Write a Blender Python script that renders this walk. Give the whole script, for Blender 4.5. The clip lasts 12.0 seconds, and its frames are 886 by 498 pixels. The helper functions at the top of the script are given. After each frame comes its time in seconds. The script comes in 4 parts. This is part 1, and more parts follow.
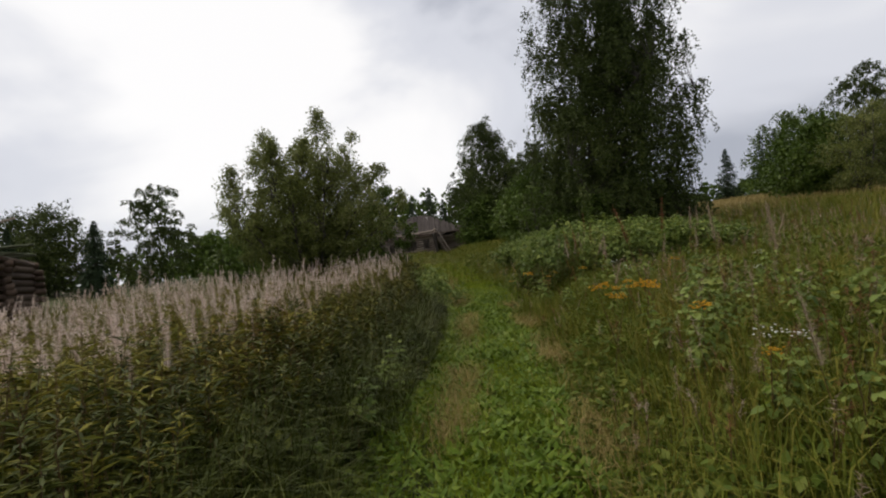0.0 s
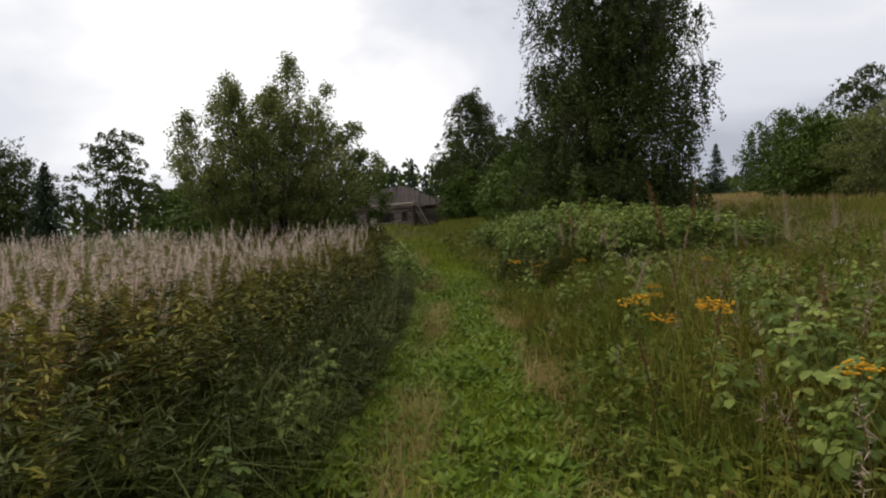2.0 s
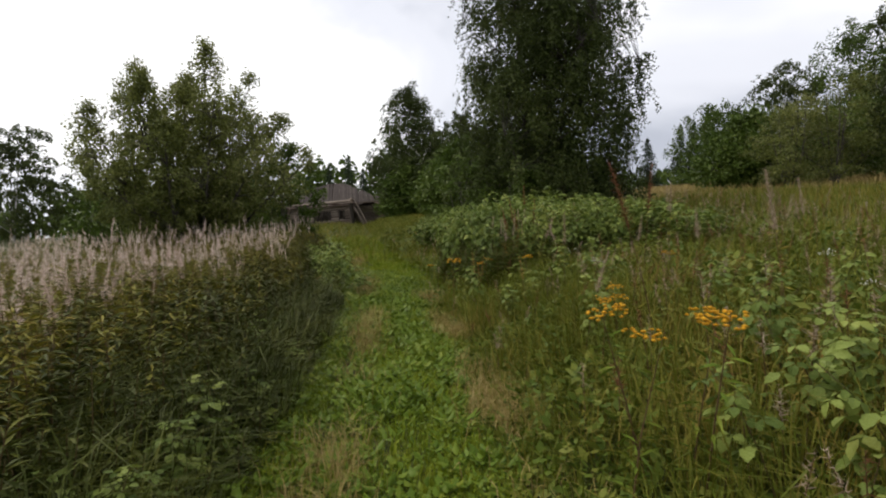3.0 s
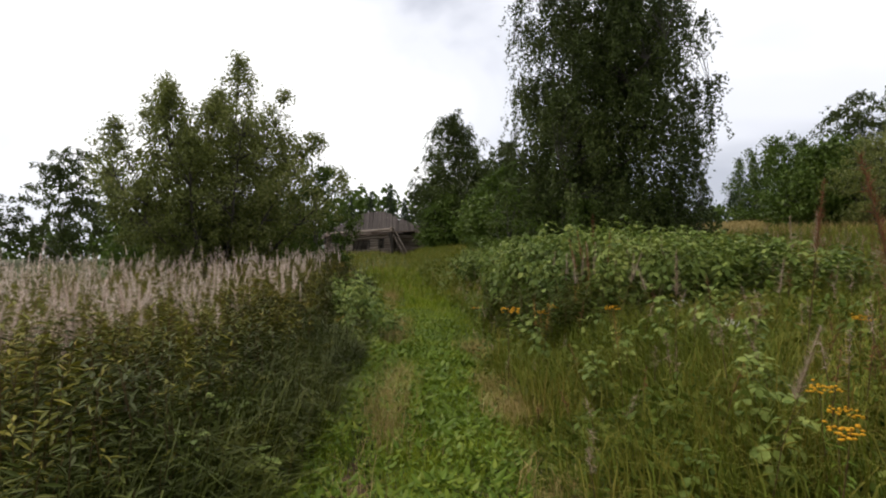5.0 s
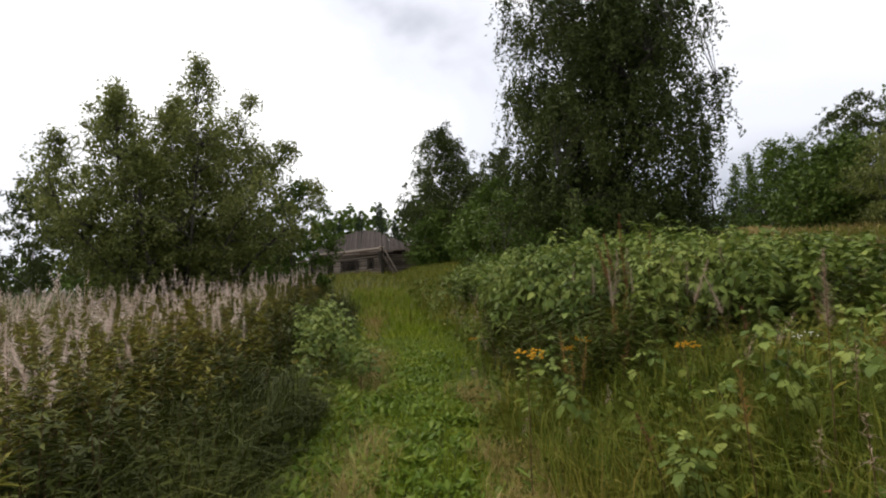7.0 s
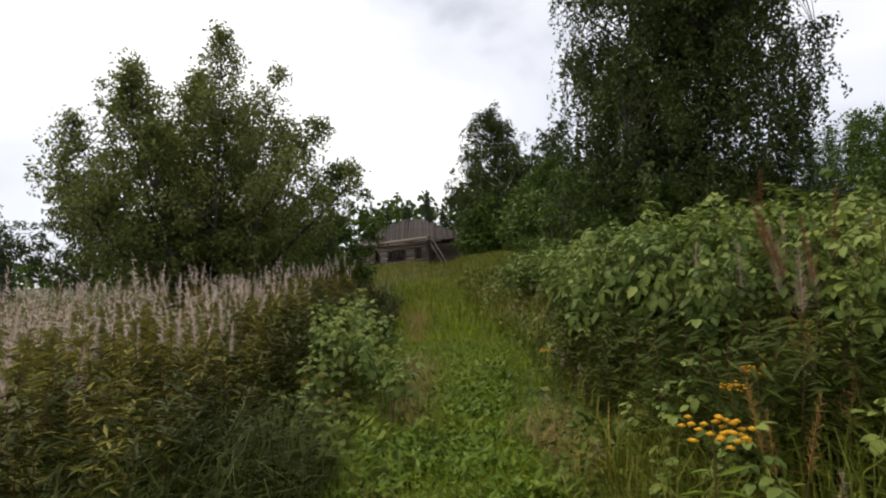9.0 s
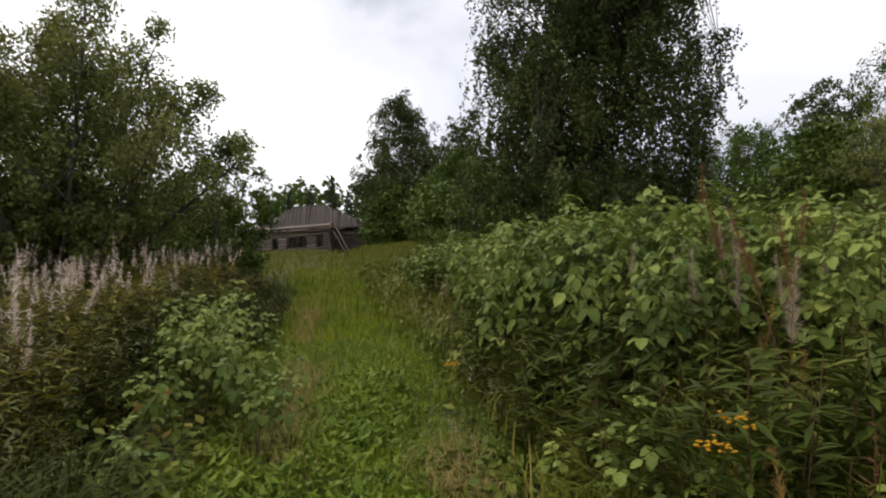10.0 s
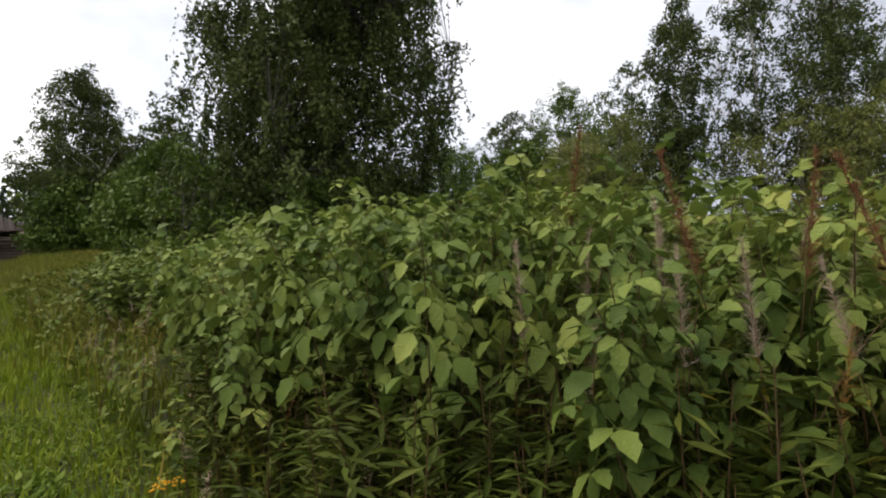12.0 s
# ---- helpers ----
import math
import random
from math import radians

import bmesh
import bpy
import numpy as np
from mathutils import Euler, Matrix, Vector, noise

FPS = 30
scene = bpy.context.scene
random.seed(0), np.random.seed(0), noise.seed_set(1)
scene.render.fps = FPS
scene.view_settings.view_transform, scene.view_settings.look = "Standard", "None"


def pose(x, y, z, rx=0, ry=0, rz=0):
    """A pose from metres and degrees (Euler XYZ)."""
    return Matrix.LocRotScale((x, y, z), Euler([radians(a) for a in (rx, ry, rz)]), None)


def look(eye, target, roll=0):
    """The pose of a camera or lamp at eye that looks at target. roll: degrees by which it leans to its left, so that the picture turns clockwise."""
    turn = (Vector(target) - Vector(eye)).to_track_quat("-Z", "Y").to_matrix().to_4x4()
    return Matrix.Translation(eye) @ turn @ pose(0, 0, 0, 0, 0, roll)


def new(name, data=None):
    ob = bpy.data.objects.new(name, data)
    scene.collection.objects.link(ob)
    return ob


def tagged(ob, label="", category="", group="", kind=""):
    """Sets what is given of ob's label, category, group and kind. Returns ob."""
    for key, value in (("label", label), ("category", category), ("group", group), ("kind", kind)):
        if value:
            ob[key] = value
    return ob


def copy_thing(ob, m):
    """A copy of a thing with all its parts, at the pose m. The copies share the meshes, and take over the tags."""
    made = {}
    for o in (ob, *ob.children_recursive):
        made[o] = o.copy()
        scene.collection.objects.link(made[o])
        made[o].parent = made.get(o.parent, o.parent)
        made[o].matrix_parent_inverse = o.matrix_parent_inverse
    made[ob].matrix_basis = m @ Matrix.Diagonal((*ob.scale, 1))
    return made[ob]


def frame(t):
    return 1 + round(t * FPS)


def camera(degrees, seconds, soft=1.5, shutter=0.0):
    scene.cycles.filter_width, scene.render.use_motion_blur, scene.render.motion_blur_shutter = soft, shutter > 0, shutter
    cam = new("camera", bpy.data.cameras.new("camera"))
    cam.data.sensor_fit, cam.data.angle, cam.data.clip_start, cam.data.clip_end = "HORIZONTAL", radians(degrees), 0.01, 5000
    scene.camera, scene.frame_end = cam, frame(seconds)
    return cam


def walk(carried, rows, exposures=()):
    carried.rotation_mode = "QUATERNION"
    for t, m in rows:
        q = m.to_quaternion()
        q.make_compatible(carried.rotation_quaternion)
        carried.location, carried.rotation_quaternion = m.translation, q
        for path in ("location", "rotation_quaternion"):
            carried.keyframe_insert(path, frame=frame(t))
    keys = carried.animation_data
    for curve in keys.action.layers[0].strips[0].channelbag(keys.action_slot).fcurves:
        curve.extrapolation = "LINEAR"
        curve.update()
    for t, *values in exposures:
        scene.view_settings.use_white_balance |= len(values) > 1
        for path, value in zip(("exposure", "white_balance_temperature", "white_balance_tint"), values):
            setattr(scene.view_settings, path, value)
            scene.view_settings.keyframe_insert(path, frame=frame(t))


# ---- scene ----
cam = camera(76.2, 12.0, soft=2.1)
METRES, EYE, TILT, LEAN, TURN = 12.0, 1.5, 2.0, 4.0, 0.0
ROWS = [
    (0.0, 0.0, 0.0, 0.0, -0.0, 0.0, 0.0),
    (0.5, 0.0055, 0.0433, 0.0001, 4.87, -0.28, 1.31),
    (1.0, 0.0049, 0.0844, 0.001, 1.99, 0.94, -2.64),
    (1.5, 0.0121, 0.1278, 0.0028, 0.73, 1.2, -2.79),
    (2.0, 0.0127, 0.1683, 0.0019, -2.04, -2.51, -4.53),
    (2.5, 0.0264, 0.2102, 0.0018, -6.62, -5.88, -2.27),
    (3.0, 0.0285, 0.2494, 0.0002, -8.03, -2.37, -3.37),
    (3.5, 0.0383, 0.2879, -0.0009, -6.24, 0.8, -2.46),
    (5.5, 0.042, 0.4561, 0.0041, -3.66, 0.05, -5.24),
    (6.0, 0.0534, 0.4981, 0.003, -4.93, -0.38, -4.04),
    (6.5, 0.0567, 0.5384, 0.0026, -4.95, 2.66, -3.31),
    (8.5, 0.0677, 0.6993, 0.0035, -1.82, 0.83, -1.77),
    (9.0, 0.064, 0.7408, 0.001, 0.43, 1.1, -2.25),
    (9.5, 0.0685, 0.7796, 0.0012, -1.32, 0.73, -2.46),
    (10.0, 0.0731, 0.8218, 0.0036, -9.21, 0.68, -4.46),
    (10.5, 0.075, 0.8634, 0.0047, -16.47, 1.99, -6.14),
    (11.0, 0.0893, 0.9074, 0.0065, -23.03, 1.36, -4.97),
    (11.5, 0.0905, 0.9484, 0.0033, -31.6, 0.07, -4.76),
    (12.0, 0.098, 0.9866, 0.0025, -37.4, 3.68, -3.39),
]
EXPOSURES = [(0.0, -0.1), (1.5, 0.0), (2.5, 0.1), (3.5, 0.35), (6.5, 0.35), (9.5, 0.3), (12.0, 0.5)]
walk(cam, [(t, pose(0, 0, EYE, TILT, LEAN, TURN) @ pose(METRES * x, METRES * y, METRES * z, 90 + pitch, roll, yaw)) for t, x, y, z, yaw, pitch, roll in ROWS], EXPOSURES)

# ---- world and sun: broken overcast, brighter towards the left front ----
SUN_ROT, SUN_ELEV = radians(-37), radians(58)
world = bpy.data.worlds.new("sky")
scene.world = world
world.use_nodes = True


def build_sky():
    nt = world.node_tree
    nt.nodes.clear()
    N, L = nt.nodes.new, nt.links.new
    out, bg = N("ShaderNodeOutputWorld"), N("ShaderNodeBackground")
    sky = N("ShaderNodeTexSky")
    sky.sky_type, sky.sun_disc = "NISHITA", False
    sky.sun_elevation, sky.sun_rotation = SUN_ELEV, SUN_ROT
    dim = N("ShaderNodeVectorMath")
    dim.operation = "SCALE"
    dim.inputs["Scale"].default_value = 0.10
    L(sky.outputs[0], dim.inputs[0])
    co = N("ShaderNodeTexCoord")
    warp = N("ShaderNodeMapping")
    warp.inputs["Location"].default_value = (1.3, 0.4, 0.2)
    warp.inputs["Rotation"].default_value = (0.0, 0.5, 0.35)
    warp.inputs["Scale"].default_value = (1.0, 0.9, 1.9)
    L(co.outputs["Generated"], warp.inputs[0])
    big = N("ShaderNodeTexNoise")
    big.inputs["Scale"].default_value, big.inputs["Detail"].default_value = 2.0, 5.0
    big.inputs["Roughness"].default_value, big.inputs["Distortion"].default_value = 0.45, 0.35
    L(warp.outputs[0], big.inputs["Vector"])
    side = N("ShaderNodeVectorMath")
    side.operation = "DOT_PRODUCT"
    side.inputs[1].default_value = (-0.75, 0.15, 0.55)
    L(co.outputs["Generated"], side.inputs[0])
    mix = N("ShaderNodeMath")
    mix.operation, mix.inputs[1].default_value = "MULTIPLY_ADD", 0.46
    L(side.outputs["Value"], mix.inputs[0])
    swing = N("ShaderNodeMath")
    swing.operation, swing.inputs[1].default_value, swing.inputs[2].default_value = "MULTIPLY_ADD", 1.5, -0.25
    L(big.outputs["Fac"], swing.inputs[0])
    L(swing.outputs[0], mix.inputs[2])
    ramp = N("ShaderNodeValToRGB")
    ramp.color_ramp.interpolation = "EASE"
    e = ramp.color_ramp.elements
    e[0].position, e[0].color = 0.30, (0.47, 0.49, 0.56, 1)
    e[1].position, e[1].color = 0.78, (1.12, 1.10, 1.09, 1)
    m = e.new(0.50)
    m.color = (0.78, 0.79, 0.85, 1)
    L(mix.outputs[0], ramp.inputs[0])
    both = N("ShaderNodeMix")
    both.data_type = "RGBA"
    both.inputs["Factor"].default_value = 0.93
    L(dim.outputs[0], both.inputs[6])
    L(ramp.outputs[0], both.inputs[7])
    L(both.outputs[2], bg.inputs["Color"])
    bg.inputs["Strength"].default_value = 1.0
    L(bg.outputs[0], out.inputs[0])


build_sky()
sun = new("sun", bpy.data.lights.new("sun", "SUN"))
sun.data.energy, sun.data.angle, sun.data.color = 1.9, radians(24), (1.0, 0.9, 0.72)
sun.matrix_world = look((-9, 12, 24), (0, 0, 0))


# ---- materials ----
def material(name):
    m = bpy.data.materials.new(name)
    m.use_nodes = True
    nt = m.node_tree
    nt.nodes.clear()
    return m, nt, nt.nodes.new, nt.links.new


def ramp_node(N, stops):
    r = N("ShaderNodeValToRGB")
    e = r.color_ramp.elements
    while len(e) < len(stops):
        e.new(0.5)
    for el, (p, c) in zip(e, stops):
        el.position, el.color = p, (*c, 1)
    return r


def leaf_material(name, stops, translucent=0.25, rough=0.5, patch=0.35, by_object=False, patch_amount=0.5, crinkle=0.0, gloss=0.07):
    """Foliage: colour varies leaf by leaf and, more slowly, from clump to clump."""
    m, nt, N, L = material(name)
    out, pr, tr, mx = N("ShaderNodeOutputMaterial"), N("ShaderNodeBsdfPrincipled"), N("ShaderNodeBsdfTranslucent"), N("ShaderNodeMixShader")
    geo = N("ShaderNodeObjectInfo") if by_object else N("ShaderNodeNewGeometry")
    rnd = geo.outputs["Random"] if by_object else geo.outputs["Random Per Island"]
    pos = N("ShaderNodeNewGeometry")
    noi = N("ShaderNodeTexNoise")
    noi.inputs["Scale"].default_value, noi.inputs["Detail"].default_value = patch, 3.0
    L(pos.outputs["Position"], noi.inputs["Vector"])
    mul = N("ShaderNodeMath")
    mul.operation, mul.inputs[1].default_value = "MULTIPLY", 1.0 - patch_amount
    L(rnd, mul.inputs[0])
    add = N("ShaderNodeMath")
    add.operation, add.inputs[1].default_value = "MULTIPLY_ADD", patch_amount * 1.9
    L(noi.outputs["Fac"], add.inputs[0])
    L(mul.outputs[0], add.inputs[2])
    sub = N("ShaderNodeMath")
    sub.operation, sub.inputs[1].default_value = "SUBTRACT", patch_amount * 0.45
    L(add.outputs[0], sub.inputs[0])
    r = ramp_node(N, stops)
    L(sub.outputs[0], r.inputs[0])
    L(r.outputs[0], pr.inputs["Base Color"])
    L(r.outputs[0], tr.inputs["Color"])
    pr.inputs["Roughness"].default_value = rough
    pr.inputs["Specular IOR Level"].default_value = gloss
    mx.inputs[0].default_value = translucent
    if crinkle:
        fine, bp = N("ShaderNodeTexNoise"), N("ShaderNodeBump")
        fine.inputs["Scale"].default_value, fine.inputs["Detail"].default_value = 95.0, 2.0
        L(pos.outputs["Position"], fine.inputs["Vector"])
        bp.inputs["Strength"].default_value, bp.inputs["Distance"].default_value = crinkle, 0.006
        L(fine.outputs["Fac"], bp.inputs["Height"])
        L(bp.outputs[0], pr.inputs["Normal"])
    L(pr.outputs[0], mx.inputs[1])
    L(tr.outputs[0], mx.inputs[2])
    L(mx.outputs[0], out.inputs[0])
    return m


def rough_material(name, stops, scale=(1, 1, 1), noise_scale=6.0, detail=6.0, bump=0.3, rough=0.85, by_object=0.3, metal=0.0):
    """Wood, bark, soil: stretched noise with relief, tone shifted per object."""
    m, nt, N, L = material(name)
    out, pr = N("ShaderNodeOutputMaterial"), N("ShaderNodeBsdfPrincipled")
    co, mp, noi, info = N("ShaderNodeTexCoord"), N("ShaderNodeMapping"), N("ShaderNodeTexNoise"), N("ShaderNodeObjectInfo")
    mp.inputs["Scale"].default_value = scale
    L(co.outputs["Object"], mp.inputs[0])
    noi.inputs["Scale"].default_value, noi.inputs["Detail"].default_value = noise_scale, detail
    L(mp.outputs[0], noi.inputs["Vector"])
    big = N("ShaderNodeTexNoise")
    big.inputs["Scale"].default_value = noise_scale * 0.13
    L(co.outputs["Object"], big.inputs["Vector"])
    a = N("ShaderNodeMath")
    a.operation, a.inputs[1].default_value = "MULTIPLY_ADD", by_object
    L(info.outputs["Random"], a.inputs[0])
    L(noi.outputs["Fac"], a.inputs[2])
    b = N("ShaderNodeMath")
    b.operation, b.inputs[1].default_value = "MULTIPLY_ADD", 0.5
    L(big.outputs["Fac"], b.inputs[0])
    L(a.outputs[0], b.inputs[2])
    c = N("ShaderNodeMath")
    c.operation, c.inputs[1].default_value = "SUBTRACT", 0.25 + by_object * 0.5
    L(b.outputs[0], c.inputs[0])
    r = ramp_node(N, stops)
    L(c.outputs[0], r.inputs[0])
    L(r.outputs[0], pr.inputs["Base Color"])
    bp = N("ShaderNodeBump")
    bp.inputs["Strength"].default_value, bp.inputs["Distance"].default_value = bump, 0.02
    L(noi.outputs["Fac"], bp.inputs["Height"])
    L(bp.outputs[0], pr.inputs["Normal"])
    pr.inputs["Roughness"].default_value, pr.inputs["Metallic"].default_value, pr.inputs["Specular IOR Level"].default_value = rough, metal, 0.15
    L(pr.outputs[0], out.inputs[0])
    return m


M_SOIL = rough_material("meadow soil and thatch", [(0.25, (0.016, 0.016, 0.006)), (0.5, (0.034, 0.042, 0.01)), (0.75, (0.07, 0.075, 0.018))], noise_scale=3.0, by_object=0.0, bump=0.8)
M_BARE = rough_material("trodden earth", [(0.3, (0.04, 0.027, 0.014)), (0.7, (0.105, 0.072, 0.038))], noise_scale=14.0, by_object=0.0, bump=0.6)
M_GRASS = leaf_material("track grass", [(0.0, (0.078, 0.122, 0.009)), (0.5, (0.165, 0.225, 0.016)), (0.85, (0.25, 0.275, 0.028)), (1.0, (0.37, 0.28, 0.065))], 0.2, 0.45, 0.9)
M_MEADOW = leaf_material("meadow grass", [(0.0, (0.045, 0.065, 0.008)), (0.45, (0.12, 0.145, 0.018)), (0.75, (0.2, 0.175, 0.032)), (1.0, (0.29, 0.18, 0.06))], 0.15, 0.55, 0.55)
M_STRAW = leaf_material("dry straw grass", [(0.0, (0.2, 0.16, 0.05)), (0.6, (0.33, 0.25, 0.1)), (1.0, (0.42, 0.32, 0.17))], 0.2, 0.6, 0.7)
# M_RANK: shade under the stalks is put into the colour, well below M_MEADOW
M_RANK = leaf_material("rank grass darkened for shade", [(0.0, (0.016, 0.021, 0.005)), (0.5, (0.038, 0.049, 0.008)), (0.85, (0.08, 0.078, 0.015)), (1.0, (0.14, 0.085, 0.03))], 0.15, 0.55, 0.6)
M_CANE = leaf_material("raspberry cane bark", [(0.0, (0.05, 0.045, 0.02)), (1.0, (0.12, 0.075, 0.04))], 0.0, 0.6, 1.0)
M_MEADOWHERB = leaf_material("meadow herb leaf", [(0.0, (0.03, 0.055, 0.008)), (0.5, (0.082, 0.118, 0.017)), (0.85, (0.17, 0.175, 0.032)), (1.0, (0.25, 0.14, 0.04))], 0.14, 0.5, 0.7)
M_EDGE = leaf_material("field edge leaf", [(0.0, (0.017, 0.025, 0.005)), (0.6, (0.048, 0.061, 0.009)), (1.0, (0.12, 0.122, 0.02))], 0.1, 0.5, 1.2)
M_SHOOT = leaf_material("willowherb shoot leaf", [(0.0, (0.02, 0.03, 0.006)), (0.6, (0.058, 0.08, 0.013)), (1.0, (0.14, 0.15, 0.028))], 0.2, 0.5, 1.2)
M_HERB = leaf_material("small herb leaf", [(0.0, (0.042, 0.08, 0.009)), (0.6, (0.105, 0.16, 0.018)), (1.0, (0.22, 0.25, 0.035))], 0.2, 0.4, 1.2)
M_RASP = leaf_material("raspberry leaf", [(0.0, (0.025, 0.048, 0.01)), (0.38, (0.098, 0.142, 0.028)), (0.72, (0.19, 0.235, 0.052)), (0.93, (0.27, 0.29, 0.068)), (1.0, (0.4, 0.28, 0.05))], 0.22, 0.45, 1.3, by_object=True, patch_amount=0.5, crinkle=0.9, gloss=0.1)
M_RASPJ = leaf_material("raspberry leaf mass", [(0.0, (0.025, 0.048, 0.01)), (0.38, (0.098, 0.142, 0.028)), (0.72, (0.19, 0.235, 0.052)), (0.93, (0.27, 0.29, 0.068)), (1.0, (0.4, 0.28, 0.05))], 0.22, 0.45, 1.3, patch_amount=0.5)
M_WILLOWHERB = leaf_material("willowherb leaf", [(0.0, (0.035, 0.04, 0.008)), (0.4, (0.115, 0.12, 0.016)), (0.75, (0.22, 0.19, 0.028)), (1.0, (0.17, 0.075, 0.028))], 0.2, 0.5, 0.5)
M_STALK = leaf_material("willowherb stalk", [(0.0, (0.08, 0.05, 0.025)), (1.0, (0.14, 0.09, 0.045))], 0.0, 0.6, 1.0)
M_PLUME = leaf_material("willowherb seed down", [(0.0, (0.46, 0.33, 0.27)), (0.5, (0.68, 0.55, 0.48)), (1.0, (0.85, 0.77, 0.7))], 0.3, 0.8, 0.6)
M_FADED = leaf_material("faded brown down", [(0.0, (0.24, 0.16, 0.11)), (0.5, (0.38, 0.29, 0.22)), (1.0, (0.55, 0.46, 0.38))], 0.3, 0.8, 0.6)
M_ORANGE = leaf_material("faded goldenrod", [(0.0, (0.19, 0.1, 0.03)), (0.6, (0.33, 0.2, 0.06)), (1.0, (0.43, 0.3, 0.11))], 0.15, 0.7, 2.0)
M_RUST = leaf_material("rusty dock seed", [(0.0, (0.12, 0.045, 0.025)), (1.0, (0.26, 0.12, 0.06))], 0.1, 0.7, 1.0)
M_YELLOW = leaf_material("tansy flower", [(0.0, (0.45, 0.21, 0.015)), (1.0, (0.7, 0.4, 0.03))], 0.1, 0.7, 3.0)
M_WHITE = leaf_material("yarrow flower", [(0.0, (0.6, 0.6, 0.55)), (1.0, (0.8, 0.8, 0.75))], 0.1, 0.7, 3.0)
M_BIRCHLEAF = leaf_material("birch leaf", [(0.0, (0.022, 0.032, 0.009)), (0.55, (0.056, 0.075, 0.02)), (1.0, (0.12, 0.138, 0.04))], 0.14, 0.45, 0.35)
M_WILLOWLEAF = leaf_material("willow leaf", [(0.0, (0.045, 0.06, 0.014)), (0.5, (0.13, 0.15, 0.035)), (1.0, (0.29, 0.3, 0.11))], 0.38, 0.42, 0.4, gloss=0.15)
M_ALDERLEAF = leaf_material("alder leaf", [(0.0, (0.028, 0.048, 0.009)), (0.55, (0.072, 0.112, 0.019)), (1.0, (0.13, 0.165, 0.038))], 0.14, 0.45, 0.4)
M_NEEDLE = leaf_material("spruce needles", [(0.0, (0.018, 0.032, 0.016)), (1.0, (0.045, 0.065, 0.03))], 0.05, 0.6, 0.5)
M_BARK = rough_material("grey bark", [(0.3, (0.035, 0.03, 0.025)), (0.7, (0.11, 0.1, 0.085))], (1, 1, 0.25), 9.0)
M_BIRCHBARK = rough_material("white birch bark", [(0.38, (0.03, 0.028, 0.025)), (0.5, (0.4, 0.39, 0.36)), (0.8, (0.62, 0.6, 0.56))], (1, 1, 2.2), 3.0)
M_LOG = rough_material("weathered grey log", [(0.25, (0.085, 0.067, 0.054)), (0.55, (0.22, 0.178, 0.148)), (0.85, (0.38, 0.32, 0.27))], (0.4, 6, 6), 4.0, by_object=0.35)
M_ROOF = rough_material("weathered roof board", [(0.25, (0.034, 0.028, 0.027)), (0.6, (0.072, 0.059, 0.057)), (0.9, (0.12, 0.102, 0.097))], (6, 0.5, 6), 4.0, by_object=0.35)
M_DARK = rough_material("dark old timber", [(0.3, (0.02, 0.017, 0.014)), (0.7, (0.06, 0.05, 0.042))], (6, 6, 0.5), 4.0)
M_MOSS = rough_material("mossy board", [(0.3, (0.05, 0.055, 0.035)), (0.7, (0.13, 0.14, 0.09))], (0.5, 6, 6), 4.0)


# ---- mesh helpers ----
def mesh_of(name, V, F, mat):
    """One mesh from an (n,3) array and a list of (m,3) or (m,4) index arrays."""
    V = np.asarray(V, float).reshape(-1, 3)
    me = bpy.data.meshes.new(name)
    F = [np.asarray(f, int) for f in F if len(f)]
    me.vertices.add(len(V))
    me.vertices.foreach_set("co", V.ravel())
    loops = np.concatenate([f.ravel() for f in F])
    sizes = np.concatenate([np.full(len(f), f.shape[1]) for f in F])
    me.loops.add(len(loops))
    me.loops.foreach_set("vertex_index", loops.astype(np.int32))
    me.polygons.add(len(sizes))
    starts = np.concatenate([[0], np.cumsum(sizes)[:-1]])
    me.polygons.foreach_set("loop_start", starts.astype(np.int32))
    me.polygons.foreach_set("loop_total", sizes.astype(np.int32))
    me.update(calc_edges=True)
    me.materials.append(mat)
    return me


def smooth(me):
    me.polygons.foreach_set("use_smooth", np.ones(len(me.polygons), bool))
    return me


def piece(name, me, parent=None, label="", m=None):
    ob = new(name, me)
    if parent is not None:
        ob.parent = parent
    if m is not None:
        ob.matrix_basis = m
    return tagged(ob, label) if label else ob


def norm(v):
    return v / np.maximum(np.linalg.norm(v, axis=-1, keepdims=True), 1e-9)


def blades(P, h, w, az, bend, rng):
    """Grass blades: two-segment tapering strips, bent over towards az."""
    n = len(P)
    d = np.stack([np.cos(az), np.sin(az), np.zeros(n)], 1)
    tw = az + np.pi / 2 + rng.uniform(-0.6, 0.6, n)
    s = np.stack([np.cos(tw), np.sin(tw), np.zeros(n)], 1) * (w / 2)[:, None]
    up = np.array([0, 0, 1.0])
    mid = P + up * (h * 0.58)[:, None] + d * (h * bend * 0.28)[:, None]
    tip = P + up * (h * (1 - 0.35 * bend))[:, None] + d * (h * bend * 0.95)[:, None]
    V = np.stack([P - s, P + s, mid + s * 0.8, mid - s * 0.8, tip], 1).reshape(-1, 3)
    k = np.arange(n)[:, None] * 5
    return V, [k + np.array([[0, 1, 2, 3]]), k + np.array([[3, 2, 4]])]


